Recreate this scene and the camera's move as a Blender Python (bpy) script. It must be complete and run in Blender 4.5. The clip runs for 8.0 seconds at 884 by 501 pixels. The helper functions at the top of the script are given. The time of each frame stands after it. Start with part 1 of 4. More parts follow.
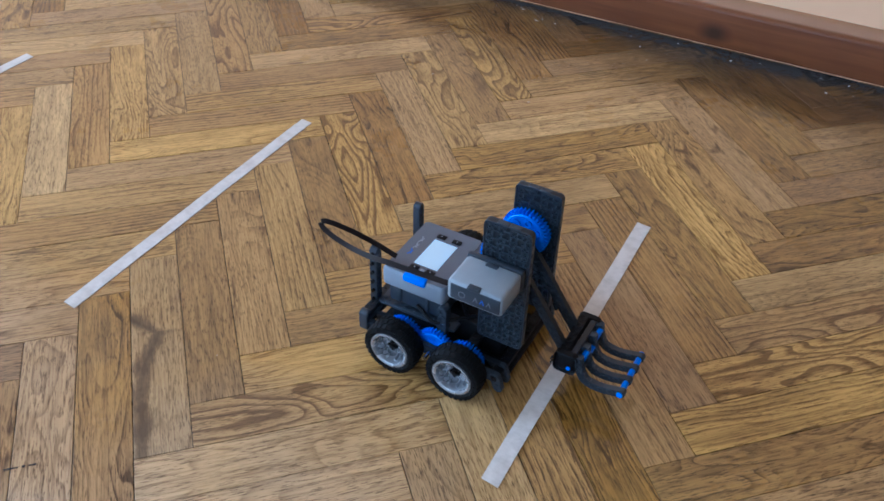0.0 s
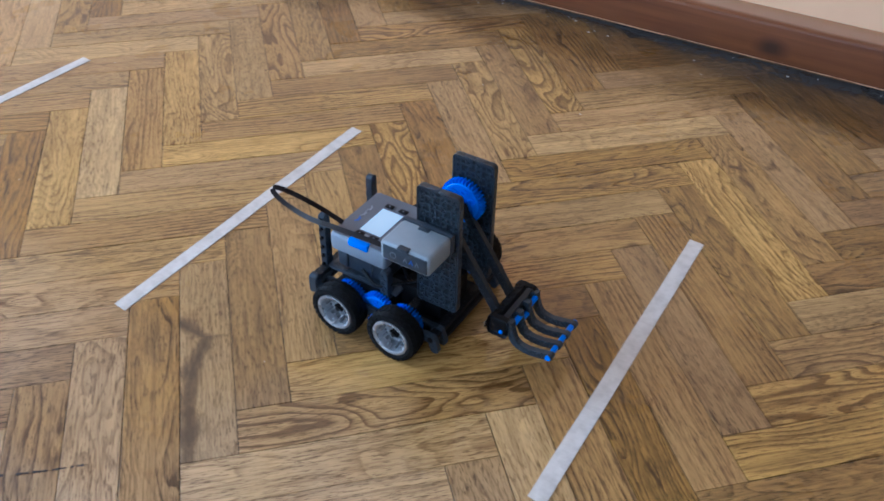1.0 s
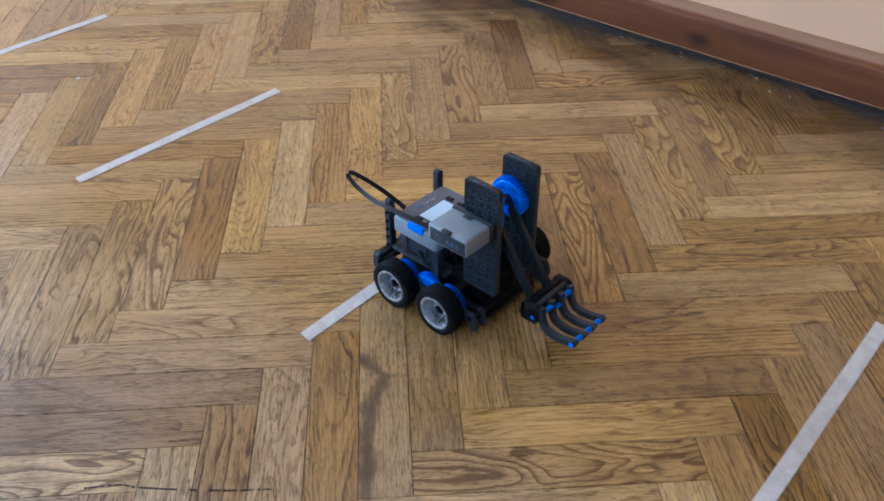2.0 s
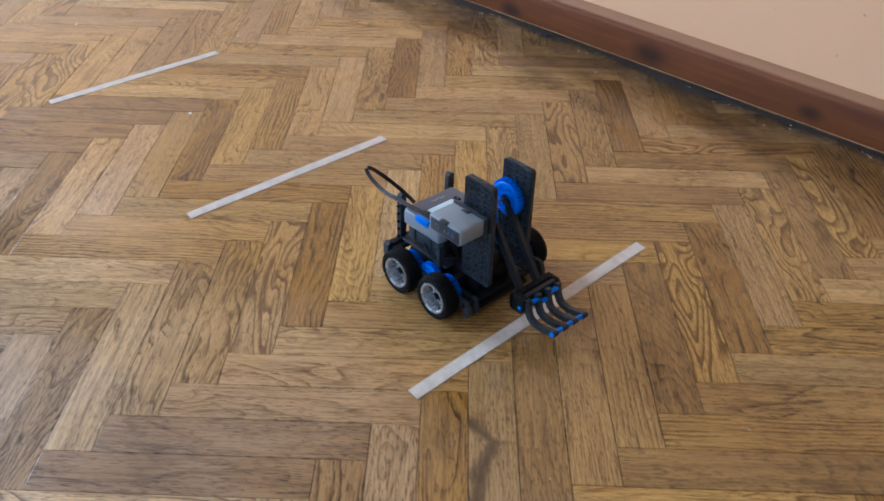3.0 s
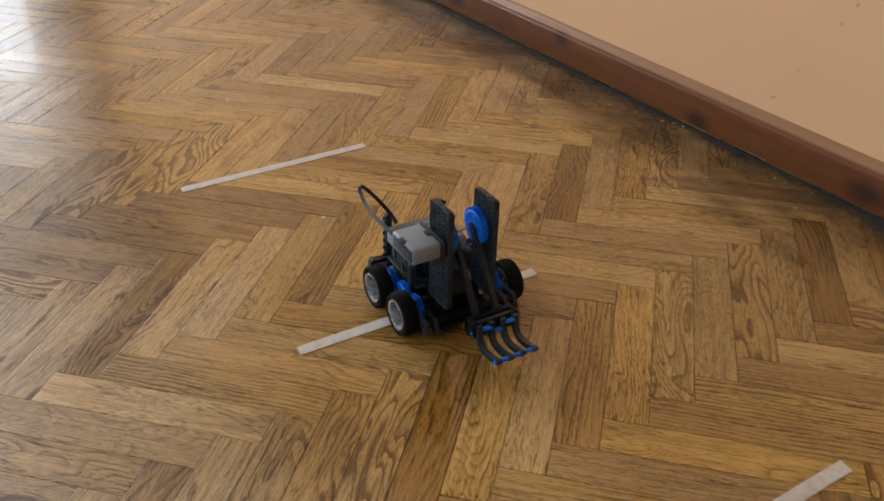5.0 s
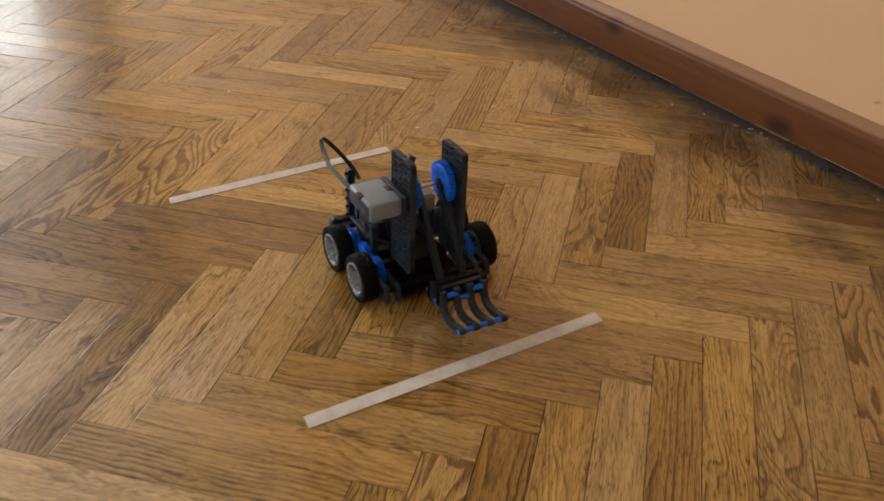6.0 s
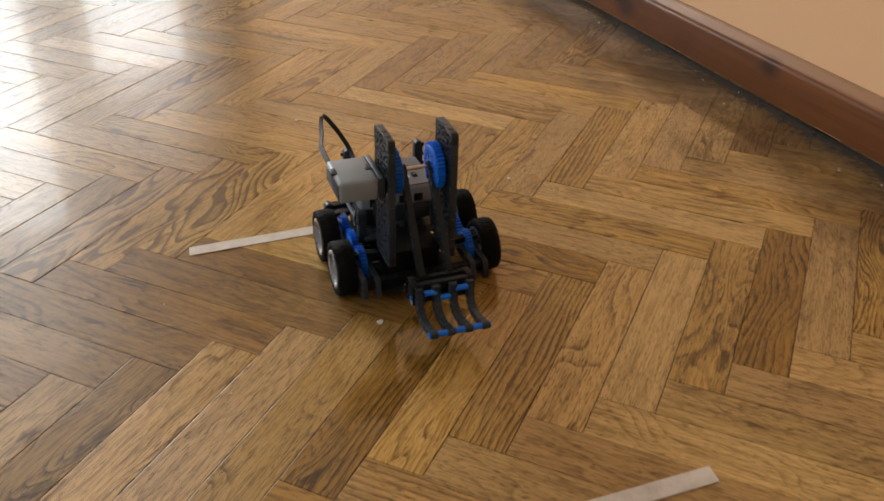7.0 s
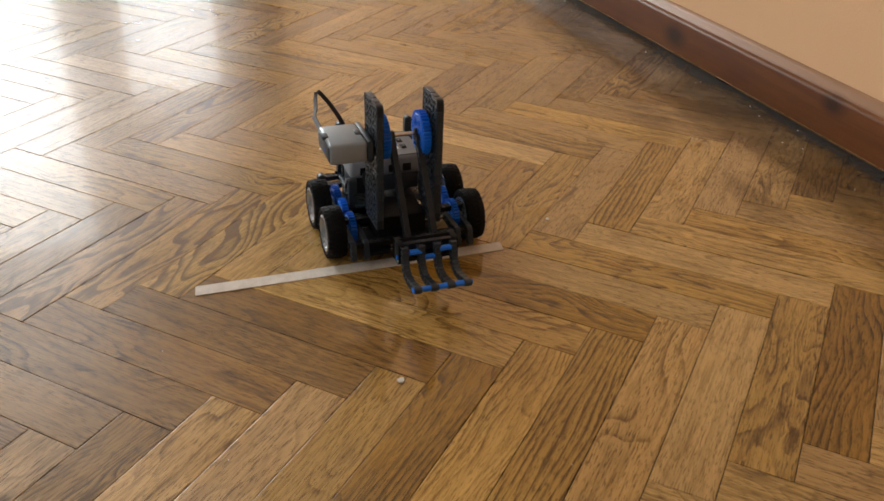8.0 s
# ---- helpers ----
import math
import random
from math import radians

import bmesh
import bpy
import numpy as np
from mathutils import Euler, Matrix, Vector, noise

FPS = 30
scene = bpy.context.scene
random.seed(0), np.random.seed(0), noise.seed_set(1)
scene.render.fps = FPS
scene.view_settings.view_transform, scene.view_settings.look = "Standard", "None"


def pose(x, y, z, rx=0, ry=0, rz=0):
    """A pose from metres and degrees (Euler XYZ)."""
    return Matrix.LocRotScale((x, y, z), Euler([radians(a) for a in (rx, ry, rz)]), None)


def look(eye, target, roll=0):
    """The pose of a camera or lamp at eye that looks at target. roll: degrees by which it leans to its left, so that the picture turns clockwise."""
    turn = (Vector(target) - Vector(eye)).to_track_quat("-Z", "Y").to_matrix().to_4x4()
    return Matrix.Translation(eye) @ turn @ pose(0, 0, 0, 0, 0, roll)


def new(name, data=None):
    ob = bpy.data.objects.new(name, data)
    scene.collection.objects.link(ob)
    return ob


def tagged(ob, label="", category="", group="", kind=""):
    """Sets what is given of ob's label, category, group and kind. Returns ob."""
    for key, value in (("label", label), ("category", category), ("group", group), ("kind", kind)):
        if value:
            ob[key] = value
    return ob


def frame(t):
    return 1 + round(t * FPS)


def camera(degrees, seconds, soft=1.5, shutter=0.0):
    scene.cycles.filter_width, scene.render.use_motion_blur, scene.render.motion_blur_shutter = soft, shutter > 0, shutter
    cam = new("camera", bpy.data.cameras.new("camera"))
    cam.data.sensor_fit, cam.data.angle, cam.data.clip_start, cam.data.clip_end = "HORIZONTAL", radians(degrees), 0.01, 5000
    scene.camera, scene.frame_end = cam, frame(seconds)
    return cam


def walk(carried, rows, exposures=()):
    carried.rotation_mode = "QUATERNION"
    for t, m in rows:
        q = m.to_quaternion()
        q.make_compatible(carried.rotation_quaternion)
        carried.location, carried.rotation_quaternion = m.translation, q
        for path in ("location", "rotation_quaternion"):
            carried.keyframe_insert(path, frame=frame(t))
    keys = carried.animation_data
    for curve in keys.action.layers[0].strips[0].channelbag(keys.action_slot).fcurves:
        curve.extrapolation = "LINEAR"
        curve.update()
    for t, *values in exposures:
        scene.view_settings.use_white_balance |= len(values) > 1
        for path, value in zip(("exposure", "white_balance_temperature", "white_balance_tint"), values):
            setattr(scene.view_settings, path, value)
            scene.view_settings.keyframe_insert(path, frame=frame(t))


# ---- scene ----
cam = camera(53.0, 8.0, soft=1.6, shutter=0.4)
PATH = [
    (0, (0.015, -0.712, 0.720), (0.439, 0.689, -0.490), 1.60),
    (0.5, (0.017, -0.709, 0.718), (0.398, 0.711, -0.485), 1.14),
    (1, (0.005, -0.700, 0.717), (0.352, 0.734, -0.481), 1.07),
    (1.5, (-0.029, -0.695, 0.740), (0.154, 0.781, -0.442), -1.09),
    (2, (-0.061, -0.682, 0.758), (0.030, 0.819, -0.404), -0.29),
    (2.2, (-0.068, -0.672, 0.758), (-0.006, 0.841, -0.391), 0.35),
    (3.3, (-0.157, -0.632, 0.778), (-0.194, 0.934, -0.297), 2.00),
    (3.5, (-0.157, -0.602, 0.778), (-0.212, 0.974, -0.283), 2.50),
    (4, (-0.152, -0.525, 0.783), (-0.296, 1.062, -0.252), 2.83),
    (4.5, (-0.151, -0.457, 0.781), (-0.422, 1.127, -0.234), 1.99),
    (4.7, (-0.148, -0.425, 0.782), (-0.471, 1.149, -0.231), 1.53),
    (5.8, (-0.260, -0.205, 0.708), (-0.615, 1.351, -0.324), 1.33),
    (6, (-0.266, -0.134, 0.689), (-0.620, 1.413, -0.356), 2.25),
    (6.5, (-0.258, 0.040, 0.632), (-0.827, 1.528, -0.404), 0.64),
    (7, (-0.275, 0.164, 0.591), (-0.906, 1.648, -0.414), 1.51),
    (7.5, (-0.301, 0.235, 0.558), (-0.968, 1.720, -0.422), 1.82),
    (8, (-0.318, 0.258, 0.556), (-1.020, 1.740, -0.404), 2.06),
]
EXPOSURES = [(0.0, -2.68, 4430, 6), (1.0, -2.67, 4450, 6), (1.5, -2.87, 4540, 8), (2.0, -2.85, 4540, 7), (3.5, -3.00, 5040, 8), (4.0, -3.02, 5160, 8), (4.5, -3.33, 5600, 8), (6.0, -3.50, 6600, 9), (8.0, -3.49, 6650, 9)]
walk(cam, [(t, look(eye, target, roll)) for t, eye, target, roll in PATH], EXPOSURES)

# ---- the room: s runs along the skirting wall, n into the room, both 45 degrees to the floor's planks ----
ROOM = pose(0, 0, 0, 0, 0, 135.75)
WALL_N, FAR_N, END_S, BACK_S, CEIL = -0.9985, 2.2, 7.0, -3.5, 3.4
SKIRT = 0.02
# windows: s or n from, to, sill, head
END_WINDOWS = [(-0.64, 0.12, 0.9, 1.86), (0.42, 2.0, 0.9, 3.05)]
SIDE_WINDOWS = [(-1.0, 0.6, 0.6, 2.1), (1.0, 2.6, 0.6, 2.1)]
END_GLOW, SIDE_GLOW = 135.0, 20.5

world = bpy.data.worlds.new("world")
scene.world = world
world.use_nodes = True
sky = world.node_tree.nodes.new("ShaderNodeTexSky")
sky.sky_type, sky.sun_disc, sky.sun_elevation, sky.sun_rotation = "NISHITA", False, radians(40), radians(200)
world.node_tree.links.new(sky.outputs[0], world.node_tree.nodes["Background"].inputs[0])
world.node_tree.nodes["Background"].inputs[1].default_value = 0.1


def window_light(m, width, height, glow, spread):
    lamp = bpy.data.lights.new("window_light", "AREA")
    lamp.shape, lamp.size, lamp.size_y = "RECTANGLE", width, height
    lamp.energy, lamp.color = glow * math.pi * width * height, (0.92, 0.97, 1.0)
    lamp.spread = radians(spread)  # deep reveals keep the light from the sides
    ob = new("window_light", lamp)
    ob.matrix_world = m
    return ob


for a, b, lo, hi in END_WINDOWS:
    window_light(ROOM @ look((END_S + 0.06, (a + b) / 2, (lo + hi) / 2), (0, (a + b) / 2, (lo + hi) / 2)), b - a, hi - lo, END_GLOW, 110)
for a, b, lo, hi in SIDE_WINDOWS:
    window_light(ROOM @ look(((a + b) / 2, FAR_N + 0.06, (lo + hi) / 2), ((a + b) / 2, 0, (lo + hi) / 2)), b - a, hi - lo, SIDE_GLOW, 180)

# ---- materials ----
def material(name, colour, rough=0.5, metal=0.0, specular=0.5):
    m = bpy.data.materials.new(name)
    m.use_nodes = True
    b = m.node_tree.nodes["Principled BSDF"]
    b.inputs["Base Color"].default_value = (*colour, 1)
    b.inputs["Roughness"].default_value, b.inputs["Metallic"].default_value = rough, metal
    b.inputs["Specular IOR Level"].default_value = specular
    return m


class Nodes:
    """Short hand for building node trees."""

    def __init__(self, m):
        self.tree = m.node_tree
        self.shader = self.tree.nodes["Principled BSDF"]

    def add(self, kind, inputs=None, operation="", blend_type="", uv_map=""):
        n = self.tree.nodes.new(kind)
        if operation:
            n.operation = operation
        if blend_type:
            n.data_type, n.blend_type = "RGBA", blend_type
        if uv_map:
            n.uv_map = uv_map
        for key, value in (inputs or {}).items():
            self.join(value, n.inputs[key])
        return n

    def join(self, value, socket):
        if isinstance(value, bpy.types.NodeSocket):
            self.tree.links.new(value, socket)
        else:
            socket.default_value = value

    def math(self, op, a, b=0.0, c=0.0):
        return self.add("ShaderNodeMath", {0: a, 1: b, 2: c}, operation=op).outputs[0]

    def mapped(self, vector, scale=(1, 1, 1), location=(0, 0, 0)):
        return self.add("ShaderNodeMapping", {"Vector": vector, "Scale": scale, "Location": location}).outputs[0]

    def noise(self, vector, scale=1.0, detail=3.0, rough=0.55, distortion=0.0):
        return self.add("ShaderNodeTexNoise", {"Vector": vector, "Scale": scale, "Detail": detail, "Roughness": rough, "Distortion": distortion}).outputs[0]

    def ramp(self, value, *stops):
        r = self.add("ShaderNodeValToRGB", {"Fac": value})
        while len(r.color_ramp.elements) < len(stops):
            r.color_ramp.elements.new(1.0)
        for e, (at, colour) in zip(r.color_ramp.elements, stops):
            e.position = at
            e.color = (*colour, 1) if isinstance(colour, tuple) else (colour, colour, colour, 1)
        return r.outputs[0]

    def mix(self, factor, a, b, how="MIX"):
        n = self.add("ShaderNodeMix", blend_type=how)
        self.join(factor, n.inputs["Factor"])
        for value, key in ((a, 6), (b, 7)):
            self.join((*value, 1) if isinstance(value, tuple) else value, n.inputs[key])
        return n.outputs[2]

    def bump(self, height, strength=0.3, distance=0.001):
        n = self.add("ShaderNodeBump", {"Height": height, "Strength": strength, "Distance": distance})
        self.join(n.outputs[0], self.shader.inputs["Normal"])


def plastic(name, colour, rough=0.42, grain=1.0):
    """Moulded plastic with a fine texture and faint scuffs."""
    m = material(name, colour, rough)
    n = Nodes(m)
    at = n.add("ShaderNodeTexCoord").outputs["Object"]
    fine, wide = n.noise(at, 900, 2), n.noise(at, 60, 4)
    n.join(n.mix(n.ramp(wide, (0.4, 0.0), (0.8, 0.25)), colour, tuple(min(1, c * 1.45 + 0.002) for c in colour)), n.shader.inputs["Base Color"])
    n.join(n.math("MULTIPLY_ADD", wide, 0.25, rough - 0.12), n.shader.inputs["Roughness"])
    n.shader.inputs["Specular IOR Level"].default_value = 0.4
    n.bump(fine, 0.12 * grain, 0.0004)
    return m


def oak(name, light, dark, figure, single=True, burl=False, straight=False):
    """Varnished oak: contour-like figure drawn out along the plank, fine pores, a tone of its own for each plank."""
    m = material(name, light, 0.3)
    n = Nodes(m)
    uv = n.add("ShaderNodeUVMap", uv_map="grain").outputs[0]
    one = n.add("ShaderNodeObjectInfo").outputs["Random"] if single else n.add("ShaderNodeNewGeometry").outputs["Random Per Island"]
    two = n.math("FRACT", n.math("MULTIPLY", one, 17.31))
    three = n.math("FRACT", n.math("MULTIPLY", one, 53.77))
    shift = n.add("ShaderNodeCombineXYZ", {0: n.math("MULTIPLY", one, 71.0), 1: n.math("MULTIPLY", two, 43.0), 2: n.math("MULTIPLY", three, 29.0)}).outputs[0]
    at = n.add("ShaderNodeVectorMath", {0: uv, 1: shift}, operation="ADD").outputs[0]
    # growth rings: wide contours of a stretched noise, dark on one side and fading out on the other
    wobble = n.noise(n.mapped(at, (16.0, 90.0, 1)), 1.0, 4, 0.62)
    field = n.noise(n.mapped(at, (4.2, 15.0, 1)), 1.0, 1.6, 0.45, 0.5)
    drift = n.add("ShaderNodeSeparateXYZ", {0: uv}).outputs[1]
    if straight:
        bend, cross = n.math("MULTIPLY_ADD", two, 4.0, 3.0), n.math("MULTIPLY_ADD", three, 60.0, 90.0)
    elif figure > 2:
        bend, cross = n.math("MULTIPLY_ADD", n.math("POWER", two, 1.5), 9.0, 12.0), n.math("MULTIPLY_ADD", n.math("POWER", three, 3.0), 60.0, 14.0)
    else:
        bend, cross = n.math("MULTIPLY_ADD", n.math("POWER", two, 1.5), 14.0, 8.0), n.math("MULTIPLY_ADD", n.math("POWER", three, 3.0), 110.0, 20.0)
    rings = n.math("ADD", n.math("MULTIPLY", field, bend), n.math("MULTIPLY", drift, cross))
    rings = n.math("ADD", rings, n.math("MULTIPLY", wobble, 0.3 if figure > 2 else 0.45))
    line = n.math("FRACT", rings)
    soft = n.ramp(line, (0.0, 0.0), (0.42, 0.06), (0.70, 0.42), (0.91, 1.0), (0.985, 0.0))
    dashes = n.ramp(n.noise(n.mapped(at, (26.0, 260.0, 1)), 1.0, 3, 0.6), (0.36, 0.5 if figure > 2 else 0.12), (0.54, 1.0))
    streak = n.noise(n.mapped(at, (3.5, 95.0, 1)), 1.0, 4, 0.6)
    fibre = n.noise(n.mapped(at, (20.0, 480.0, 1)), 1.0, 3, 0.6)
    pores = n.ramp(n.noise(n.mapped(at, (85.0, 800.0, 1)), 1.0, 2, 0.5), (0.54, 0.0), (0.65, 1.0))
    patch = n.noise(n.mapped(at, (6.0, 22.0, 1)), 1.0, 4, 0.6)
    broken = n.ramp(patch, (0.34, 0.6 if figure > 2 else 0.15), (0.58, 1.0))
    # dark mineral blotches, drawn out along the plank, on a few planks
    blot = n.math("MULTIPLY", n.ramp(n.noise(n.mapped(at, (7.5, 34.0, 1), (3, 9, 4)), 1.0, 5, 0.62, 0.8), (0.61, 0.0), (0.69, 1.0)), 0.8)
    # how strongly this plank is figured
    strength = n.math("MULTIPLY", n.math("MULTIPLY_ADD", n.math("POWER", three, 1.2), figure, 0.42), broken)
    tone = n.mix(n.math("MULTIPLY_ADD", one, 0.45, n.math("MULTIPLY_ADD", patch, 0.9, -0.40)), light, tuple(0.55 * a + 0.45 * b for a, b in zip(light, dark)))
    tone = n.mix(n.math("MULTIPLY", n.ramp(streak, (0.46, 0.0), (0.66, 1.0)), n.math("MULTIPLY_ADD", two, 0.45, 0.18)), tone, tuple(0.35 * a + 0.65 * b for a, b in zip(light, dark)))
    tone = n.mix(n.math("MULTIPLY", n.ramp(fibre, (0.49, 0.0), (0.62, 1.0)), 0.36), tone, dark)
    tone = n.mix(n.math("MINIMUM", n.math("MULTIPLY", n.math("MULTIPLY", soft, dashes), strength), 0.80 if figure > 2 else 0.88), tone, dark)
    tone = n.mix(n.math("MULTIPLY", blot, n.math("GREATER_THAN", two, 0.3)), tone, dark)
    tone = n.mix(n.math("MULTIPLY", pores, n.math("MULTIPLY_ADD", broken, 0.5, 0.25)), tone, tuple(c * 0.6 for c in dark))
    if burl:  # a crooked dark stain down the plank
        along, side = n.add("ShaderNodeSeparateXYZ", {0: uv}).outputs[0], drift
        bend = n.math("MULTIPLY_ADD", n.ramp(n.math("ADD", along, 0.2), (0.13, 1.0), (0.17, 0.8), (0.215, 0.0)), 0.022, -0.002)
        off = n.math("ABSOLUTE", n.math("SUBTRACT", side, bend))
        below = n.math("LESS_THAN", along, 0.02)
        hook = n.math("ABSOLUTE", n.math("SUBTRACT", along, n.math("MULTIPLY_ADD", side, 1.02, 0.018)))
        off = n.math("ADD", n.math("MULTIPLY", off, below), n.math("MULTIPLY", n.math("MINIMUM", hook, 0.03), n.math("SUBTRACT", 1.0, below)))
        off = n.math("ADD", off, n.math("MULTIPLY_ADD", wobble, 0.02, -0.010))
        off = n.math("ADD", off, n.math("MULTIPLY_ADD", n.noise(n.mapped(at, (38.0, 55.0, 1)), 1.0, 4, 0.7), 0.03, -0.015))
        tone = n.mix(n.ramp(n.math("MULTIPLY", off, 30.0), (0.0, 0.95), (0.22, 0.7), (0.5, 0.0)), tone, (0.085, 0.050, 0.022))
    # a hue of its own: some greyer, some redder
    hue = n.add("ShaderNodeHueSaturation", {"Hue": n.math("MULTIPLY_ADD", two, 0.008, 0.496), "Saturation": n.math("MULTIPLY_ADD", three, 0.14, 0.985), "Value": n.math("MULTIPLY_ADD", two, 0.26, 0.87), "Color": tone}).outputs[0]
    # worn and soiled spots, wider than a plank
    place = n.add("ShaderNodeNewGeometry").outputs["Position"]
    worn = n.ramp(n.noise(place, 5.0, 5, 0.62), (0.52, 0.0), (0.72, 0.55))
    # window sheen painted into the wood: paler and greyer into the room, ragged border
    apart = n.add("ShaderNodeSeparateXYZ", {0: place})
    inward = n.math("MULTIPLY", n.math("ADD", apart.outputs[0], apart.outputs[1]), -0.707)
    sheen_mask = n.ramp(n.math("ADD", inward, n.math("MULTIPLY_ADD", n.noise(place, 3.0, 4, 0.6), 0.7, -0.35)), (0.0, 0.0), (0.42, 1.0))
    sheen_tone = n.add("ShaderNodeHueSaturation", {"Saturation": 0.74, "Value": 1.2, "Color": hue}).outputs[0]
    hue = n.mix(sheen_mask, hue, sheen_tone)
    colour = n.mix(worn, hue, n.mix(0.5, hue, (0.16, 0.09, 0.04), "MULTIPLY"))
    n.join(colour, n.shader.inputs["Base Color"])
    smear = n.noise(place, 9.0, 4, 0.6)
    n.join(n.math("ADD", n.math("MULTIPLY_ADD", smear, 0.2, 0.2), n.math("MULTIPLY", pores, 0.12)), n.shader.inputs["Roughness"])
    n.shader.inputs["Specular IOR Level"].default_value = 0.09
    # varnish
    n.shader.inputs["Coat Weight"].default_value = 1.0
    n.shader.inputs["Coat IOR"].default_value = 1.52
    n.join(n.math("MULTIPLY_ADD", smear, 0.07, 0.012), n.shader.inputs["Coat Roughness"])
    ripple = n.add("ShaderNodeBump", {"Height": n.noise(n.mapped(at, (6.0, 18.0, 1)), 1.0, 2), "Strength": 0.2, "Distance": 0.001})
    n.join(ripple.outputs[0], n.shader.inputs["Coat Normal"])
    height = n.math("SUBTRACT", n.math("MULTIPLY", n.noise(n.mapped(at, (5.0, 22.0, 1)), 1.0, 2), 1.0), n.math("MULTIPLY", pores, 0.12))
    n.bump(height, 0.16, 0.0012)
    return m


def skirting_wood():
    """Red-brown varnished pine with dark knots along it."""
    m = material("skirting_wood", (0.2, 0.06, 0.02), 0.3)
    n = Nodes(m)
    at = n.add("ShaderNodeTexCoord").outputs["Object"]
    grain = n.noise(n.mapped(at, (2.5, 60, 60)), 1.0, 5, 0.6, 0.3)
    wide = n.noise(n.mapped(at, (4, 12, 12)), 1.0, 3)
    colour = n.mix(grain, (0.225, 0.078, 0.022), (0.060, 0.018, 0.007))
    colour = n.mix(n.ramp(wide, (0.45, 0.0), (0.75, 0.6)), colour, (0.075, 0.021, 0.008))
    # the moulded top is coloured paler, for the light its slope catches
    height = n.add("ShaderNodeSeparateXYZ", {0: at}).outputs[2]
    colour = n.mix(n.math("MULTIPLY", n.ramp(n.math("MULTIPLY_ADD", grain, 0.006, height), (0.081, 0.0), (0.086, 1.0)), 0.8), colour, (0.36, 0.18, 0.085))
    mask = 0.0
    for s, z, r in KNOTS:
        away = n.add("ShaderNodeVectorMath", {0: n.mapped(at, (0.6, 0, 1), (-0.6 * s, 0, -z))}, operation="LENGTH").outputs["Value"]
        spot = n.ramp(n.math("ADD", n.math("DIVIDE", away, r), n.math("MULTIPLY_ADD", grain, 0.9, -0.45)), (0.25, 1.0), (1.0, 0.0))
        mask = n.math("MAXIMUM", mask, spot)
    colour = n.mix(n.math("MULTIPLY", mask, 0.85), colour, (0.028, 0.013, 0.009))
    n.join(colour, n.shader.inputs["Base Color"])
    n.join(n.math("MULTIPLY_ADD", wide, 0.3, 0.26), n.shader.inputs["Roughness"])
    n.shader.inputs["Specular IOR Level"].default_value = 0.25
    n.bump(grain, 0.25, 0.0006)
    return m


def wall_paint(name, colour, marks=True):
    m = material(name, colour, 0.75, 0, 0.25)
    n = Nodes(m)
    at = n.add("ShaderNodeTexCoord").outputs["Object"]
    wide, fine = n.noise(at, 1.6, 5, 0.6), n.noise(at, 220, 3)
    tone = n.mix(n.ramp(wide, (0.3, 0.0), (0.75, 1.0)), colour, tuple(c * 0.9 for c in colour))
    if marks:
        spots = n.ramp(n.noise(n.mapped(at, (1, 1, 1.2)), 48, 2, 0.5), (0.735, 0.0), (0.77, 0.5))
        tone = n.mix(spots, tone, (0.36, 0.19, 0.10))
    n.join(tone, n.shader.inputs["Base Color"])
    n.bump(n.math("ADD", fine, n.math("MULTIPLY", wide, 0.6)), 0.35, 0.0012)
    return m


def tape_paper():
    m = material("masking_tape", (0.62, 0.56, 0.49), 0.7)
    n = Nodes(m)
    at = n.add("ShaderNodeTexCoord").outputs["Object"]
    crepe = n.noise(n.mapped(at, (420, 90, 1)), 1.0, 3)
    soil = n.noise(at, 55, 4, 0.65)
    n.join(n.mix(n.ramp(soil, (0.4, 0.0), (0.8, 0.7)), n.mix(crepe, (0.76, 0.69, 0.61), (0.62, 0.55, 0.47)), (0.42, 0.35, 0.28)), n.shader.inputs["Base Color"])
    n.bump(crepe, 0.5, 0.0004)
    return m


def grime_shade_film():
    """Ragged grey-black dirt and wider painted shade, see-through where there is none."""
    m = material("grime_shade", (0.035, 0.032, 0.03), 0.85)
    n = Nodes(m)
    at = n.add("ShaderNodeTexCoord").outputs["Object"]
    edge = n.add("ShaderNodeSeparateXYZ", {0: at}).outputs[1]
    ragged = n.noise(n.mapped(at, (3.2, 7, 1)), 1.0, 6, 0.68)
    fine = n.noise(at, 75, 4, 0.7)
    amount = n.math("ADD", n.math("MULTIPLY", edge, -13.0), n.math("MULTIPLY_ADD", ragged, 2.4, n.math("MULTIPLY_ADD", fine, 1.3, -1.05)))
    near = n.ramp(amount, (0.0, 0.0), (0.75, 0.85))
    # wide brown darkening, painted for the dimmer light towards the wall
    wall_shade = n.ramp(n.math("ADD", n.math("MULTIPLY", edge, -3.4), n.math("MULTIPLY_ADD", ragged, 3.2, n.math("MULTIPLY_ADD", fine, 0.5, -0.95))), (0.0, 0.0), (1.0, 0.55))
    n.join(n.math("MAXIMUM", near, wall_shade), n.shader.inputs["Alpha"])
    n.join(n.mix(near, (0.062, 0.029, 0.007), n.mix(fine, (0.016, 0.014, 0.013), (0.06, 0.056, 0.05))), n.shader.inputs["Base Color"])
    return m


# knots of the skirting: s, height, radius
KNOTS = [(0.995, 0.027, 0.024), (0.600, 0.037, 0.034), (0.235, 0.036, 0.022), (-0.255, 0.036, 0.022), (1.448, 0.066, 0.022), (-0.62, 0.05, 0.03), (1.9, 0.045, 0.03)]

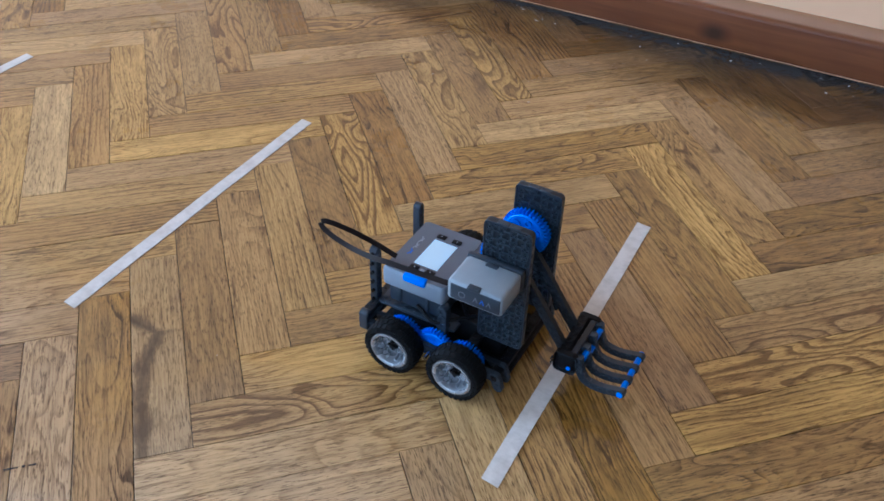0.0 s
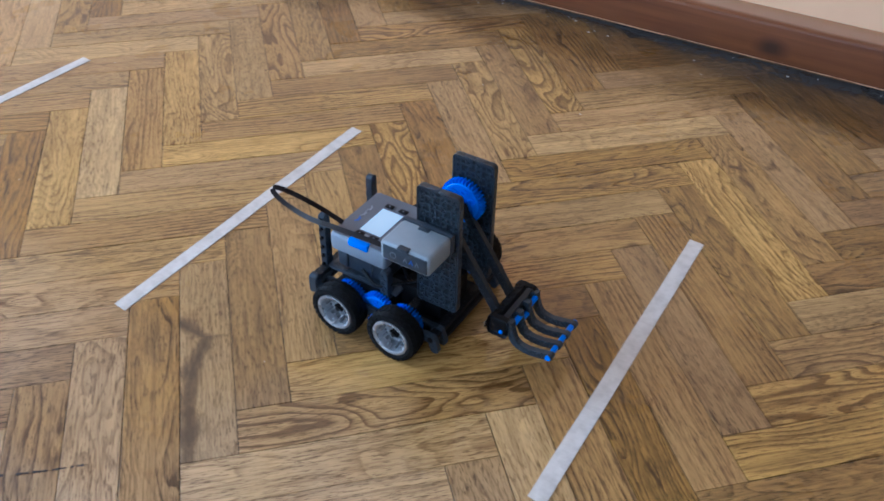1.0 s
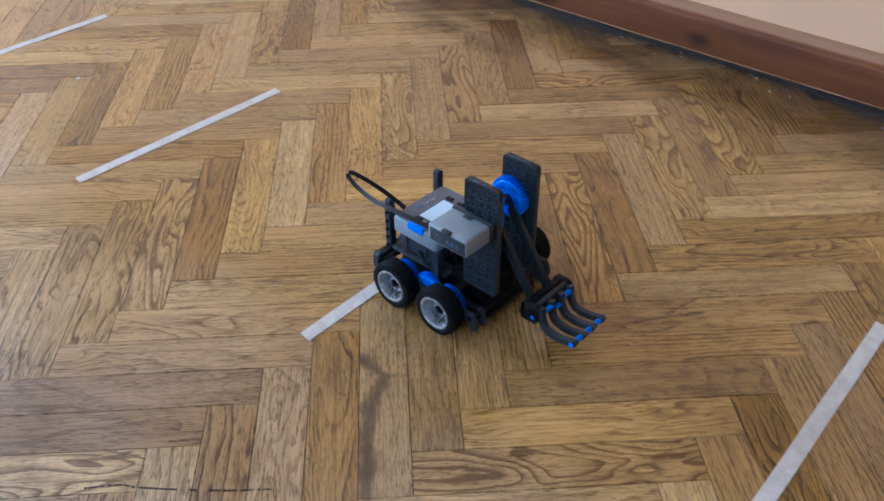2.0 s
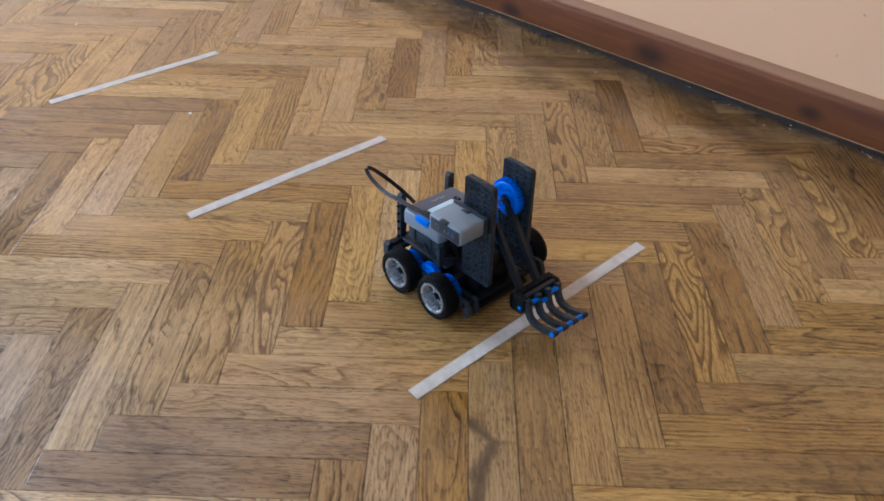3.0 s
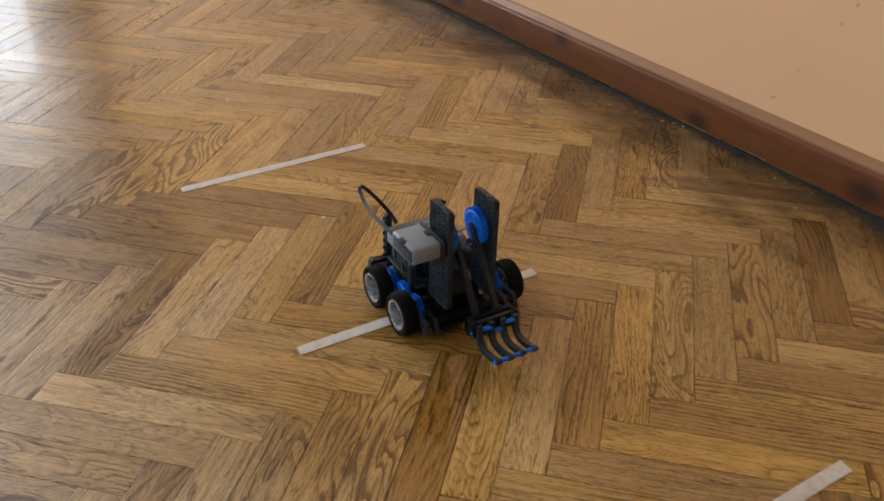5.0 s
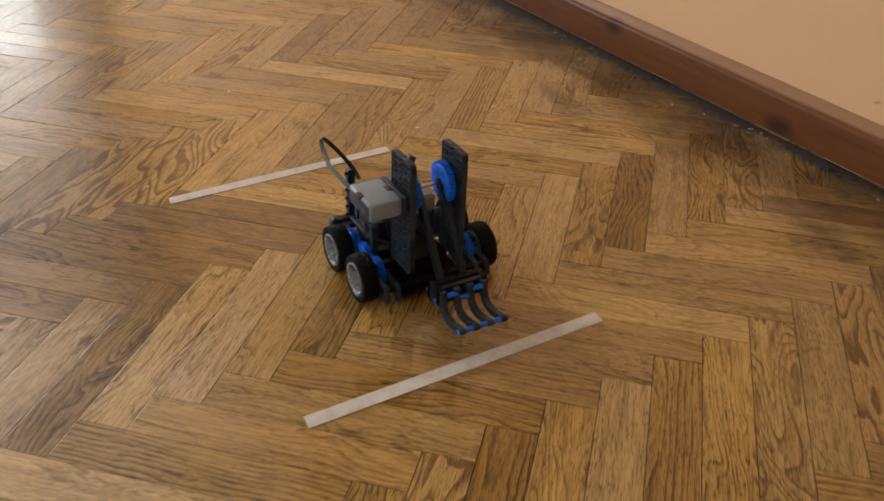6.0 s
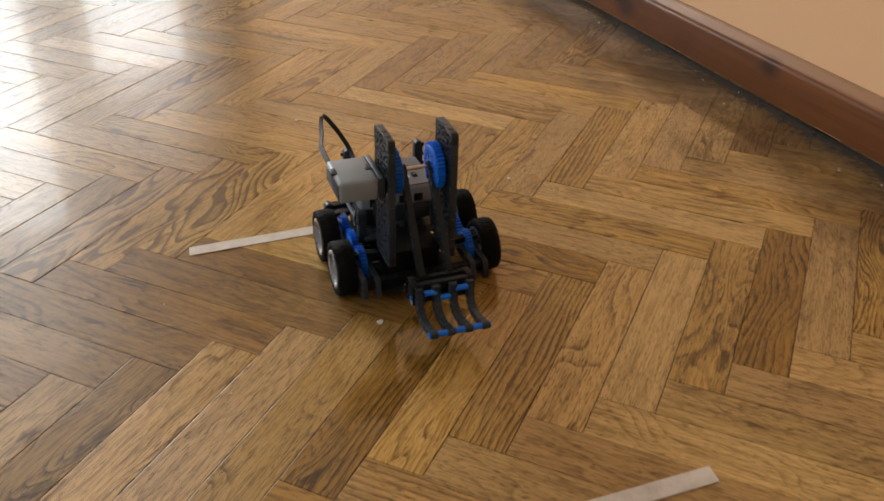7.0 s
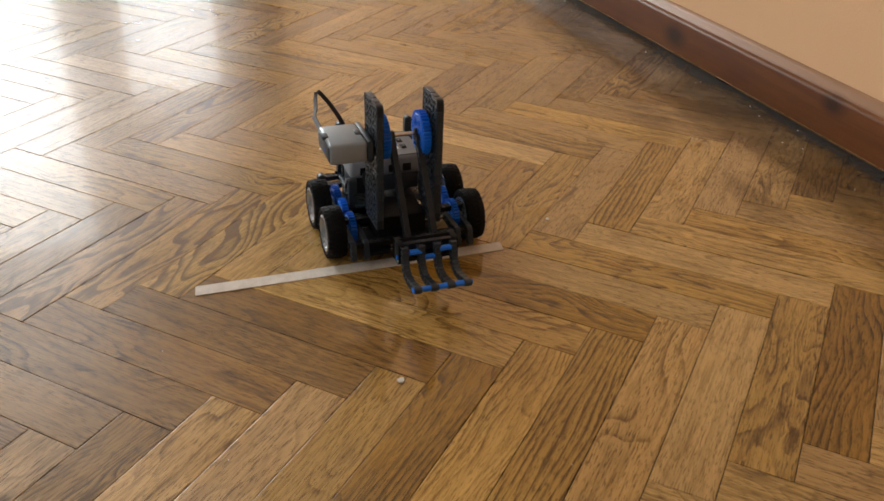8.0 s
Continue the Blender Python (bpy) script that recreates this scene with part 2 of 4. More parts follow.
SKIRTING, PAINT, CEILING_PAINT = skirting_wood(), wall_paint("peach_paint", (0.83, 0.50, 0.28)), wall_paint("ceiling_paint", (0.62, 0.61, 0.59), False)
CREAM = wall_paint("cream_paint", (0.24, 0.22, 0.19), False)
TAPE, GRIME_SHADE = tape_paper(), grime_shade_film()
OAK_PALE = oak("oak_pale", (0.61, 0.38, 0.15), (0.13, 0.062, 0.018), 0.95)
OAK_MID = oak("oak_mid", (0.50, 0.298, 0.106), (0.070, 0.032, 0.010), 1.25)
OAK_BROWN = oak("oak_brown", (0.38, 0.213, 0.07), (0.048, 0.022, 0.007), 1.15)
OAK_FIGURED = oak("oak_figured", (0.56, 0.34, 0.122), (0.10, 0.045, 0.013), 2.6)
OAK_STRIPED = oak("oak_striped", (0.52, 0.315, 0.115), (0.085, 0.04, 0.013), 1.5, straight=True)
OAK_BURL = oak("oak_burl", (0.5, 0.31, 0.11), (0.10, 0.046, 0.015), 0.7, burl=True)
OAK_FAR = oak("oak_far", (0.47, 0.273, 0.09), (0.07, 0.033, 0.011), 1.2, single=False)
SUBFLOOR = material("joint_dirt", (0.025, 0.017, 0.012), 0.9)
WHITE_PAINT = plastic("white_frame_paint", (0.75, 0.75, 0.72), 0.4)
GLASS = material("window_glass", (1, 1, 1), 0.0)
GLASS.node_tree.nodes["Principled BSDF"].inputs["Transmission Weight"].default_value = 1.0

GREY = plastic("charcoal_plastic", (0.009, 0.0122, 0.0165), 0.4)
SLATE = plastic("slate_plastic", (0.024, 0.032, 0.043), 0.42)
SHELL = plastic("light_grey_shell", (0.205, 0.23, 0.268), 0.42)
DECK = plastic("mid_grey_deck", (0.11, 0.118, 0.138), 0.4)
PACK = plastic("battery_grey", (0.235, 0.26, 0.28), 0.4)
BLUE = plastic("blue_plastic", (0.006, 0.17, 0.80), 0.4)
RIB = plastic("rib_plastic", (0.026, 0.034, 0.044), 0.36)
BLACK = plastic("black_plastic", (0.003, 0.003, 0.004), 0.55)
RUBBER = plastic("tyre_rubber", (0.0035, 0.0035, 0.004), 0.72, 2.0)
SILVER = plastic("silver_rim", (0.40, 0.41, 0.43), 0.26)
SILVER.node_tree.nodes["Principled BSDF"].inputs["Metallic"].default_value = 0.65
STEEL = material("steel_pin", (0.6, 0.6, 0.62), 0.25, 1.0)
LETTER = material("pale_marking", (0.3, 0.32, 0.35), 0.5)
LETTER_DIM = material("dim_marking", (0.13, 0.14, 0.155), 0.5)
LETTER_BLUE = material("blue_marking", (0.02, 0.12, 0.55), 0.5)
FABRIC = plastic("black_strap", (0.009, 0.0045, 0.003), 0.55, 2.0)
FABRIC.node_tree.nodes["Principled BSDF"].inputs["Specular IOR Level"].default_value = 0.08
RUBBER.node_tree.nodes["Principled BSDF"].inputs["Specular IOR Level"].default_value = 0.18
BLACK.node_tree.nodes["Principled BSDF"].inputs["Specular IOR Level"].default_value = 0.2
CRUMB = material("pale_crumb", (0.7, 0.67, 0.6), 0.8)
SCREEN = material("lit_screen", (0.55, 0.68, 0.75), 0.15)
SCREEN.node_tree.nodes["Principled BSDF"].inputs["Emission Color"].default_value = (0.75, 0.92, 1.0, 1)
SCREEN.node_tree.nodes["Principled BSDF"].inputs["Emission Strength"].default_value = 0.5


# ---- mesh helpers ----
def mesh_of(name, bm, mat, smooth=False):
    bmesh.ops.recalc_face_normals(bm, faces=bm.faces)
    data = bpy.data.meshes.new(name)
    bm.to_mesh(data)
    bm.free()
    data.materials.append(mat)
    if smooth:
        data.shade_smooth()
        data.set_sharp_from_angle(angle=radians(38))
    return data


def part(name, bm, mat, parent=None, label="", smooth=True):
    ob = new(name, mesh_of(name, bm, mat, smooth))
    ob.parent = parent
    return tagged(ob, label)


def add_box(bm, lo, hi, bevel=0.0, segments=2):
    made = bmesh.ops.create_cube(bm, size=1.0)["verts"]
    size, mid = Vector(hi) - Vector(lo), (Vector(hi) + Vector(lo)) / 2
    for v in made:
        v.co = Vector((v.co.x * size.x, v.co.y * size.y, v.co.z * size.z)) + mid
    if bevel:
        edges = list({e for v in made for e in v.link_edges})
        made = bmesh.ops.bevel(bm, geom=edges, offset=bevel, segments=segments, profile=0.5, affect="EDGES")["verts"]
    return made


def box(lo, hi, bevel=0.0, segments=2):
    bm = bmesh.new()
    add_box(bm, lo, hi, bevel, segments)
    return bm


def add_prism(bm, outline, at, u, v, depth):
    """A flat outline in the axes u, v from at, drawn out by the vector depth."""
    at, u, v, depth = Vector(at), Vector(u), Vector(v), Vector(depth)
    a = [bm.verts.new(at + u * x + v * y) for x, y in outline]
    b = [bm.verts.new(w.co + depth) for w in a]
    bm.faces.new(a)
    bm.faces.new(b[::-1])
    for i in range(len(a)):
        j = (i + 1) % len(a)
        bm.faces.new((a[i], a[j], b[j], b[i]))
    return a + b


def circle(r, n, turn=0.0, centre=(0, 0)):
    return [(centre[0] + r * math.cos(turn + math.tau * i / n), centre[1] + r * math.sin(turn + math.tau * i / n)) for i in range(n)]


def add_ring(bm, at, u, v, inner, outer, height, n=10, turn=0.0):
    """A raised ring on a face: outer wall, top and inner wall."""
    at, u, v, height = Vector(at), Vector(u), Vector(v), Vector(height)
    loops = []
    for r, h in ((outer, 0), (outer * 0.95, 1), (inner, 1), (inner, 0)):
        loops.append([bm.verts.new(at + u * x + v * y + height * h) for x, y in circle(r, n, turn)])
    for p, q in zip(loops, loops[1:]):
        for i in range(n):
            j = (i + 1) % n
            bm.faces.new((p[i], p[j], q[j], q[i]))


def lathe(profile, n, axis="y"):
    """Rows of (radius, along), turned about the axis."""
    bm = bmesh.new()
    rows = []
    for r, h in profile:
        row = []
        for x, y in circle(r, n):
            row.append(bm.verts.new((x, h, y) if axis == "y" else (x, y, h)))
        rows.append(row)
    for p, q in zip(rows, rows[1:]):
        for i in range(n):
            j = (i + 1) % n
            bm.faces.new((p[i], p[j], q[j], q[i]))
    return bm


def stadium(length, width, n=8):
    """An outline with round ends, centred, its length along the first axis."""
    r, half = width / 2, length / 2 - width / 2
    right = [(half + r * math.cos(a), r * math.sin(a)) for a in (math.pi * (i / n - 0.5) for i in range(n + 1))]
    return right + [(-x, -y) for x, y in right]


def rounded(w, h, r, n=4):
    """A rounded rectangle, centred."""
    out = []
    for cx, cy, start in ((w / 2 - r, h / 2 - r, 0), (r - w / 2, h / 2 - r, 90), (r - w / 2, r - h / 2, 180), (w / 2 - r, r - h / 2, 270)):
        out += [(cx + r * math.cos(radians(start + 90 * i / n)), cy + r * math.sin(radians(start + 90 * i / n))) for i in range(n + 1)]
    return out


def add_tube(bm, path, r, n=8):
    path = [Vector(p) for p in path]
    rows = []
    for i, p in enumerate(path):
        along = (path[min(i + 1, len(path) - 1)] - path[max(i - 1, 0)]).normalized()
        side = along.cross(Vector((0, 0, 1)) if abs(along.z) < 0.9 else Vector((1, 0, 0))).normalized()
        up = side.cross(along)
        rows.append([bm.verts.new(p + side * x + up * y) for x, y in circle(r, n)])
    for p, q in zip(rows, rows[1:]):
        for i in range(n):
            j = (i + 1) % n
            bm.faces.new((p[i], p[j], q[j], q[i]))
    bm.faces.new(rows[0][::-1])
    bm.faces.new(rows[-1])


def smooth_path(points, steps=6):
    """A Catmull-Rom curve through the points."""
    p = [Vector(q) for q in points]
    p = [2 * p[0] - p[1], *p, 2 * p[-1] - p[-2]]
    out = []
    for i in range(1, len(p) - 2):
        for k in range(steps):
            t = k / steps
            out.append(0.5 * (2 * p[i] + (p[i + 1] - p[i - 1]) * t + (2 * p[i - 1] - 5 * p[i] + 4 * p[i + 1] - p[i + 2]) * t**2 + (3 * p[i] - p[i - 1] - 3 * p[i + 1] + p[i + 2]) * t**3))
    return out + [p[-2]]


def add_ribbon(bm, path, across, width, thick):
    """A flat band along a path; across is its width's direction."""
    path, across = [Vector(p) for p in path], Vector(across).normalized()
    rows = []
    for i, p in enumerate(path):
        along = (path[min(i + 1, len(path) - 1)] - path[max(i - 1, 0)]).normalized()
        side = (across - along * across.dot(along)).normalized()
        up = side.cross(along) * (thick / 2)
        side = side * (width / 2)
        rows.append([bm.verts.new(q) for q in (p + side + up, p - side + up, p - side - up, p + side - up)])
    for p, q in zip(rows, rows[1:]):
        for i in range(4):
            j = (i + 1) % 4
            bm.faces.new((p[i], p[j], q[j], q[i]))
    bm.faces.new(rows[0][::-1])
    bm.faces.new(rows[-1])


# ---- large structure ----
def structure(name, bm, mat, label, category, m=ROOM, smooth=False):
    ob = new(name, mesh_of(name, bm, mat, smooth))
    ob.matrix_world = m
    return tagged(ob, label, category, kind="structure")


def wall_with_openings(name, along, face, thick, start, stop, openings, mat, label):
    """A wall in the room's axes, built of blocks round its openings."""
    bm = bmesh.new()

    def block(a, b, lo, hi):
        if b - a > 1e-4 and hi - lo > 1e-4:
            p, q = sorted((face, face + thick))
            add_box(bm, (a, p, lo) if along == "s" else (p, a, lo), (b, q, hi) if along == "s" else (q, b, hi))

    at = start
    for a, b, lo, hi in openings:
        block(at, a, 0, CEIL)
        block(a, b, 0, lo)
        block(a, b, hi, CEIL)
        at = b
    block(at, stop, 0, CEIL)
    return structure(name, bm, mat, label, "wall")


WALL_FACE = WALL_N - SKIRT
wall_with_openings("wall_skirting", "s", WALL_FACE, -0.3, BACK_S - 0.3, END_S + 0.3, [], PAINT, "peach painted plaster wall with small scuffs")
wall_with_openings("wall_end", "n", END_S, 0.3, WALL_FACE, FAR_N, END_WINDOWS, CREAM, "cream painted wall with tall windows")
wall_with_openings("wall_side", "s", FAR_N, 0.3, BACK_S - 0.3, END_S + 0.3, SIDE_WINDOWS, CREAM, "cream painted wall with a row of windows")
wall_with_openings("wall_back", "n", BACK_S, -0.3, WALL_FACE, FAR_N, [], CREAM, "plain cream painted wall")
structure("ceiling", box((BACK_S - 0.3, WALL_FACE - 0.3, CEIL), (END_S + 0.3, FAR_N + 0.3, CEIL + 0.2)), CEILING_PAINT, "plain off-white ceiling", "ceiling")


def window(name, m, width, height):
    """A white casement in its opening: frame, mullion, pane and sill."""
    ob = tagged(new(name), "white framed window with a bright overcast sky behind", "window", kind="structure")
    ob.matrix_world = m
    bm = bmesh.new()
    for lo, hi in (((0, -0.03, 0), (0.06, 0.03, height)), ((width - 0.06, -0.03, 0), (width, 0.03, height)), ((0.06, -0.03, 0), (width - 0.06, 0.03, 0.06)), ((0.06, -0.03, height - 0.06), (width - 0.06, 0.03, height))):
        add_box(bm, lo, hi, 0.006)
    part("window_frame", bm, WHITE_PAINT, ob)
    part("window_sill", box((-0.04, -0.16, -0.035), (width + 0.04, 0.03, -0.002), 0.006), WHITE_PAINT, ob)
    pane = part("pane", box((0.055, -0.003, 0.055), (width - 0.055, 0.003, height - 0.055)), GLASS, ob)
    pane.visible_shadow = False


for i, (a, b, lo, hi) in enumerate(END_WINDOWS):
    window("window_%d" % (i + 1), ROOM @ pose(END_S + 0.03, b, lo, 0, 0, -90), b - a, hi - lo)
for i, (a, b, lo, hi) in enumerate(SIDE_WINDOWS):
    window("window_%d" % (i + 3), ROOM @ pose(a, FAR_N + 0.03, lo), b - a, hi - lo)


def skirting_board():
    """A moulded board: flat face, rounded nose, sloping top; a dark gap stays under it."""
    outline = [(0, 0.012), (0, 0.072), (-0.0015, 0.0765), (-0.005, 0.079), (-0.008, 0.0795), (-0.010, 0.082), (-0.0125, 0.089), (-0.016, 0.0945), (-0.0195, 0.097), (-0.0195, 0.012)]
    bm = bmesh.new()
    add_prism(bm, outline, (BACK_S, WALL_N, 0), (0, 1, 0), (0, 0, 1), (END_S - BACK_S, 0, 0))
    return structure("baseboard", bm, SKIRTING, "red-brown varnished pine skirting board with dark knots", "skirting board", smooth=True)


skirting_board()


# ---- tapes on the floor ----
W, L = 0.0572, 0.3108


def tape(a, b):
    """A strip of masking tape between two points of the floor, torn ends, edges not quite true."""
    a, b = Vector((*a, 0)), Vector((*b, 0))
    along = (b - a).normalized()
    length, steps = (b - a).length, 40
    bm = bmesh.new()
    rows = []
    for i in range(steps + 1):
        x = length * i / steps
        wave = 0.0006 * noise.noise((x * 9, a.x * 5, 0))
        lift = 0.0022 + 0.00012 * noise.noise((x * 30, a.y, 3))
        tear = 0.0015 if i in (0, steps) else 0
        rows.append([bm.verts.new((x + tear * s * 0.7, s * 0.0095 + wave, z)) for s, z in ((-1, 0.0014), (-1, lift), (1, lift), (1, 0.0014))])
    for p, q in zip(rows, rows[1:]):
        for i in range(4):
            j = (i + 1) % 4
            bm.faces.new((p[i], p[j], q[j], q[i]))
    bm.faces.new(rows[0])
    bm.faces.new(rows[-1][::-1])
    ob = new("tape_strip", mesh_of("tape_strip", bm, TAPE))
    ob.matrix_world = pose(a.x, a.y, 0, 0, 0, math.degrees(math.atan2(along.y, along.x)))
    return tagged(ob, "strip of off-white masking tape stuck on the parquet", "tape", "tape marks on the floor")


for ends in (((0.2152, -0.2310), (0.5410, 0.1041)), ((-0.1827, 0.1313), (0.1504, 0.4710)), ((-0.5568, 0.5124), (-0.2694, 0.7930)), ((-0.9255, 0.8945), (-0.6632, 1.1610))):
    tape(*ends)


# ---- the robot: x ahead towards its fork, y to its left, origin on the floor between the wheels ----
MM = 0.001
P = 0.0127
robot = tagged(new("robot"), "four-wheeled grey and blue plastic robot with a lowered fork", "robot")
X, Y, Z = Vector((1, 0, 0)), Vector((0, 1, 0)), Vector((0, 0, 1))


def beam(name, start, stop, across, mat=GREY, parent=robot, thick=0.0062, width=0.0118, label=""):
    """A pitch beam between two holes: round ends, a boss round each hole, a groove between units. across: its thin direction."""
    a, b, t = Vector(start), Vector(stop), Vector(across).normalized()
    along = (b - a).normalized()
    up = t.cross(along).normalized()
    length, mid = (b - a).length + width, (a + b) / 2
    bm = bmesh.new()
    add_prism(bm, stadium(length, width - 0.0012, 6), mid - t * (thick / 2 - 0.0005), along, up, t * (thick - 0.001))
    units = max(1, round((b - a).length / P))
    for i in range(units + 1):
        at = a + (b - a) * i / units
        for s in (-1, 1):
            add_ring(bm, at + t * s * (thick / 2 - 0.0006), along, up, 0.0024, 0.0050, t * s * 0.0009, 10)
    for i in range(units):
        at = a + (b - a) * (i + 0.5) / units
        for s in (-1, 1):
            add_prism(bm, [(-0.0042, -0.0006), (0.0042, -0.0006), (0.0042, 0.0006), (-0.0042, 0.0006)], at + up * s * (width / 2 - 0.0013) - t * (thick / 2), along, up, t * thick)
    return part(name, bm, mat, parent, label)


def gear_mesh(teeth, r, thick, holes):
    """A spur gear about the y axis: teeth, a recessed web, a hub and bosses round its holes."""
    outline = []
    for i in range(teeth):
        for off, rad in ((-0.32, r - 0.0026), (-0.15, r + 0.0016), (0.15, r + 0.0016), (0.32, r - 0.0026)):
            a = math.tau * (i + off) / teeth
            outline.append((rad * math.cos(a), rad * math.sin(a)))
    bm = bmesh.new()
    add_prism(bm, outline, (0, -thick / 2, 0), X, Z, Y * thick)
    for s in (-1, 1):
        add_ring(bm, Y * s * thick / 2, X, Z, r - 0.0062, r - 0.0022, Y * s * 0.0009, 40)
        add_ring(bm, Y * s * thick / 2, X, Z, 0.0022, 0.0062, Y * s * 0.0016, 16)
        for h in range(holes):
            a = math.tau * h / holes + 0.3
            add_ring(bm, Y * s * thick / 2 + X * math.cos(a) * r * 0.55 + Z * math.sin(a) * r * 0.55, X, Z, 0.0024, 0.0046, Y * s * 0.0012, 10)
    return mesh_of("gear", bm, BLUE, True)


def put(name, data, place, parent=robot, label="", turn=0.0):
    ob = new(name, data)
    ob.parent = parent
    ob.matrix_local = pose(*place, 0, turn, 0)
    return tagged(ob, label)


def peg(name, a, b, r, mat, parent):
    bm = bmesh.new()
    a, b = Vector(a), Vector(b)
    add_tube(bm, [a, a + (b - a) * 0.06, a + (b - a) * 0.94, b], r, 10)
    return part(name, bm, mat, parent)


# wheels
WHEEL_R, WHEEL_W = 0.032, 0.023
tyre_profile = [(0.0225, -WHEEL_W / 2 + 0.0015), (0.026, -WHEEL_W / 2), (0.0295, -WHEEL_W / 2 + 0.001), (0.0310, -WHEEL_W / 2 + 0.004), (0.0312, 0), (0.0310, WHEEL_W / 2 - 0.004), (0.0295, WHEEL_W / 2 - 0.001), (0.026, WHEEL_W / 2), (0.0225, WHEEL_W / 2 - 0.0015), (0.0225, -WHEEL_W / 2 + 0.0015)]
bm = lathe(tyre_profile, 48)
for row, (y0, y1, off) in enumerate(((-0.0108, -0.0045, 0), (-0.0035, 0.0035, 0.5), (0.0045, 0.0108, 0))):
    for i in range(30):
        a0, a1 = math.tau * (i + off + 0.14) / 30, math.tau * (i + off + 0.86) / 30
        drop = 0.0012 if row != 1 else 0.0
        ring = [(0.0305, a0), (WHEEL_R, a0 + 0.01), (WHEEL_R, a1 - 0.01), (0.0305, a1)]
        low = [bm.verts.new((rad * math.cos(a) * (1 - (drop / 0.032 if row == 0 else 0)), y0, rad * math.sin(a) * (1 - (drop / 0.032 if row == 0 else 0)))) for rad, a in ring]
        high = [bm.verts.new((rad * math.cos(a) * (1 - (drop / 0.032 if row == 2 else 0)), y1, rad * math.sin(a) * (1 - (drop / 0.032 if row == 2 else 0)))) for rad, a in ring]
        bm.faces.new(low)
        bm.faces.new(high[::-1])
        for p in range(3):
            bm.faces.new((low[p], low[p + 1], high[p + 1], high[p]))
for s in (-1, 1):
    for i in range(24):  # moulded notches of the side wall
        a = math.tau * i / 24
        c, d = Vector((math.cos(a), 0, math.sin(a))), Vector((-math.sin(a), 0, math.cos(a)))
        add_prism(bm, [(-0.0011, 0), (0.0011, 0), (0.0011, 0.0032), (-0.0011, 0.0032)], c * 0.0252 + Y * s * (WHEEL_W / 2 - 0.0006), d, c, Y * s * 0.0009)
TYRE_MESH = mesh_of("tyre", bm, RUBBER, True)
rim_profile = [(0.0038, -0.0045), (0.0085, -0.0045), (0.0150, -0.0030), (0.0168, 0.0000), (0.0176, 0.0070), (0.0186, 0.0104), (0.0205, 0.0116), (0.0226, 0.0112), (0.0230, 0.0100), (0.0230, -0.0108), (0.0200, -0.0108), (0.0185, -0.0085), (0.0165, -0.0075), (0.0038, -0.0075), (0.0038, -0.0045)]
bm = lathe(rim_profile, 48)
for i in range(10):
    a = math.tau * i / 10
    c, d = Vector((math.cos(a), 0, math.sin(a))), Vector((-math.sin(a), 0, math.cos(a)))
    add_prism(bm, [(-0.0008, 0.0135), (0.0008, 0.0135), (0.0008, 0.0176), (-0.0008, 0.0176)], Y * -0.003, d, c, Y * 0.0095)
    add_ring(bm, c * 0.0112 + Y * -0.0042, d, c, 0.0014, 0.0026, Y * 0.0012, 8)
RIM_MESH = mesh_of("rim", bm, SILVER, True)
bm = lathe([(0.0, 0.0045), (0.0028, 0.0045), (0.0030, 0.0040), (0.0030, 0.0015), (0.0050, 0.0015), (0.0054, 0.0006), (0.0054, -0.006), (0.0, -0.006)], 16)
for i in range(4):
    a = math.tau * i / 4
    add_box(bm, (0.0045 * math.cos(a) - 0.0012, 0.001, 0.0045 * math.sin(a) - 0.0012), (0.0045 * math.cos(a) + 0.0012, 0.0032, 0.0045 * math.sin(a) + 0.0012))
HUB_MESH = mesh_of("hub", bm, BLACK, True)
LEFT = 0.0165  # the left drive side sits further out
REAR = 0.007  # the rear posts stand off the middle line
wheels = []
for x in (-0.0381, 0.0381):
    for s in (-1, 1):
        wheel = new("wheel")
        wheel.parent = robot
        base = pose(x, s * 0.0790 + LEFT * (s > 0), WHEEL_R, 0, 0, 0 if s > 0 else 180)
        wheel.matrix_local = base
        tagged(wheel, "black rubber wheel with a silver rim")
        for name, data in (("tyre", TYRE_MESH), ("rim", RIM_MESH), ("hub", HUB_MESH)):
            put(name, data, (0, 0, 0), wheel)
        wheels.append((wheel, base, s))

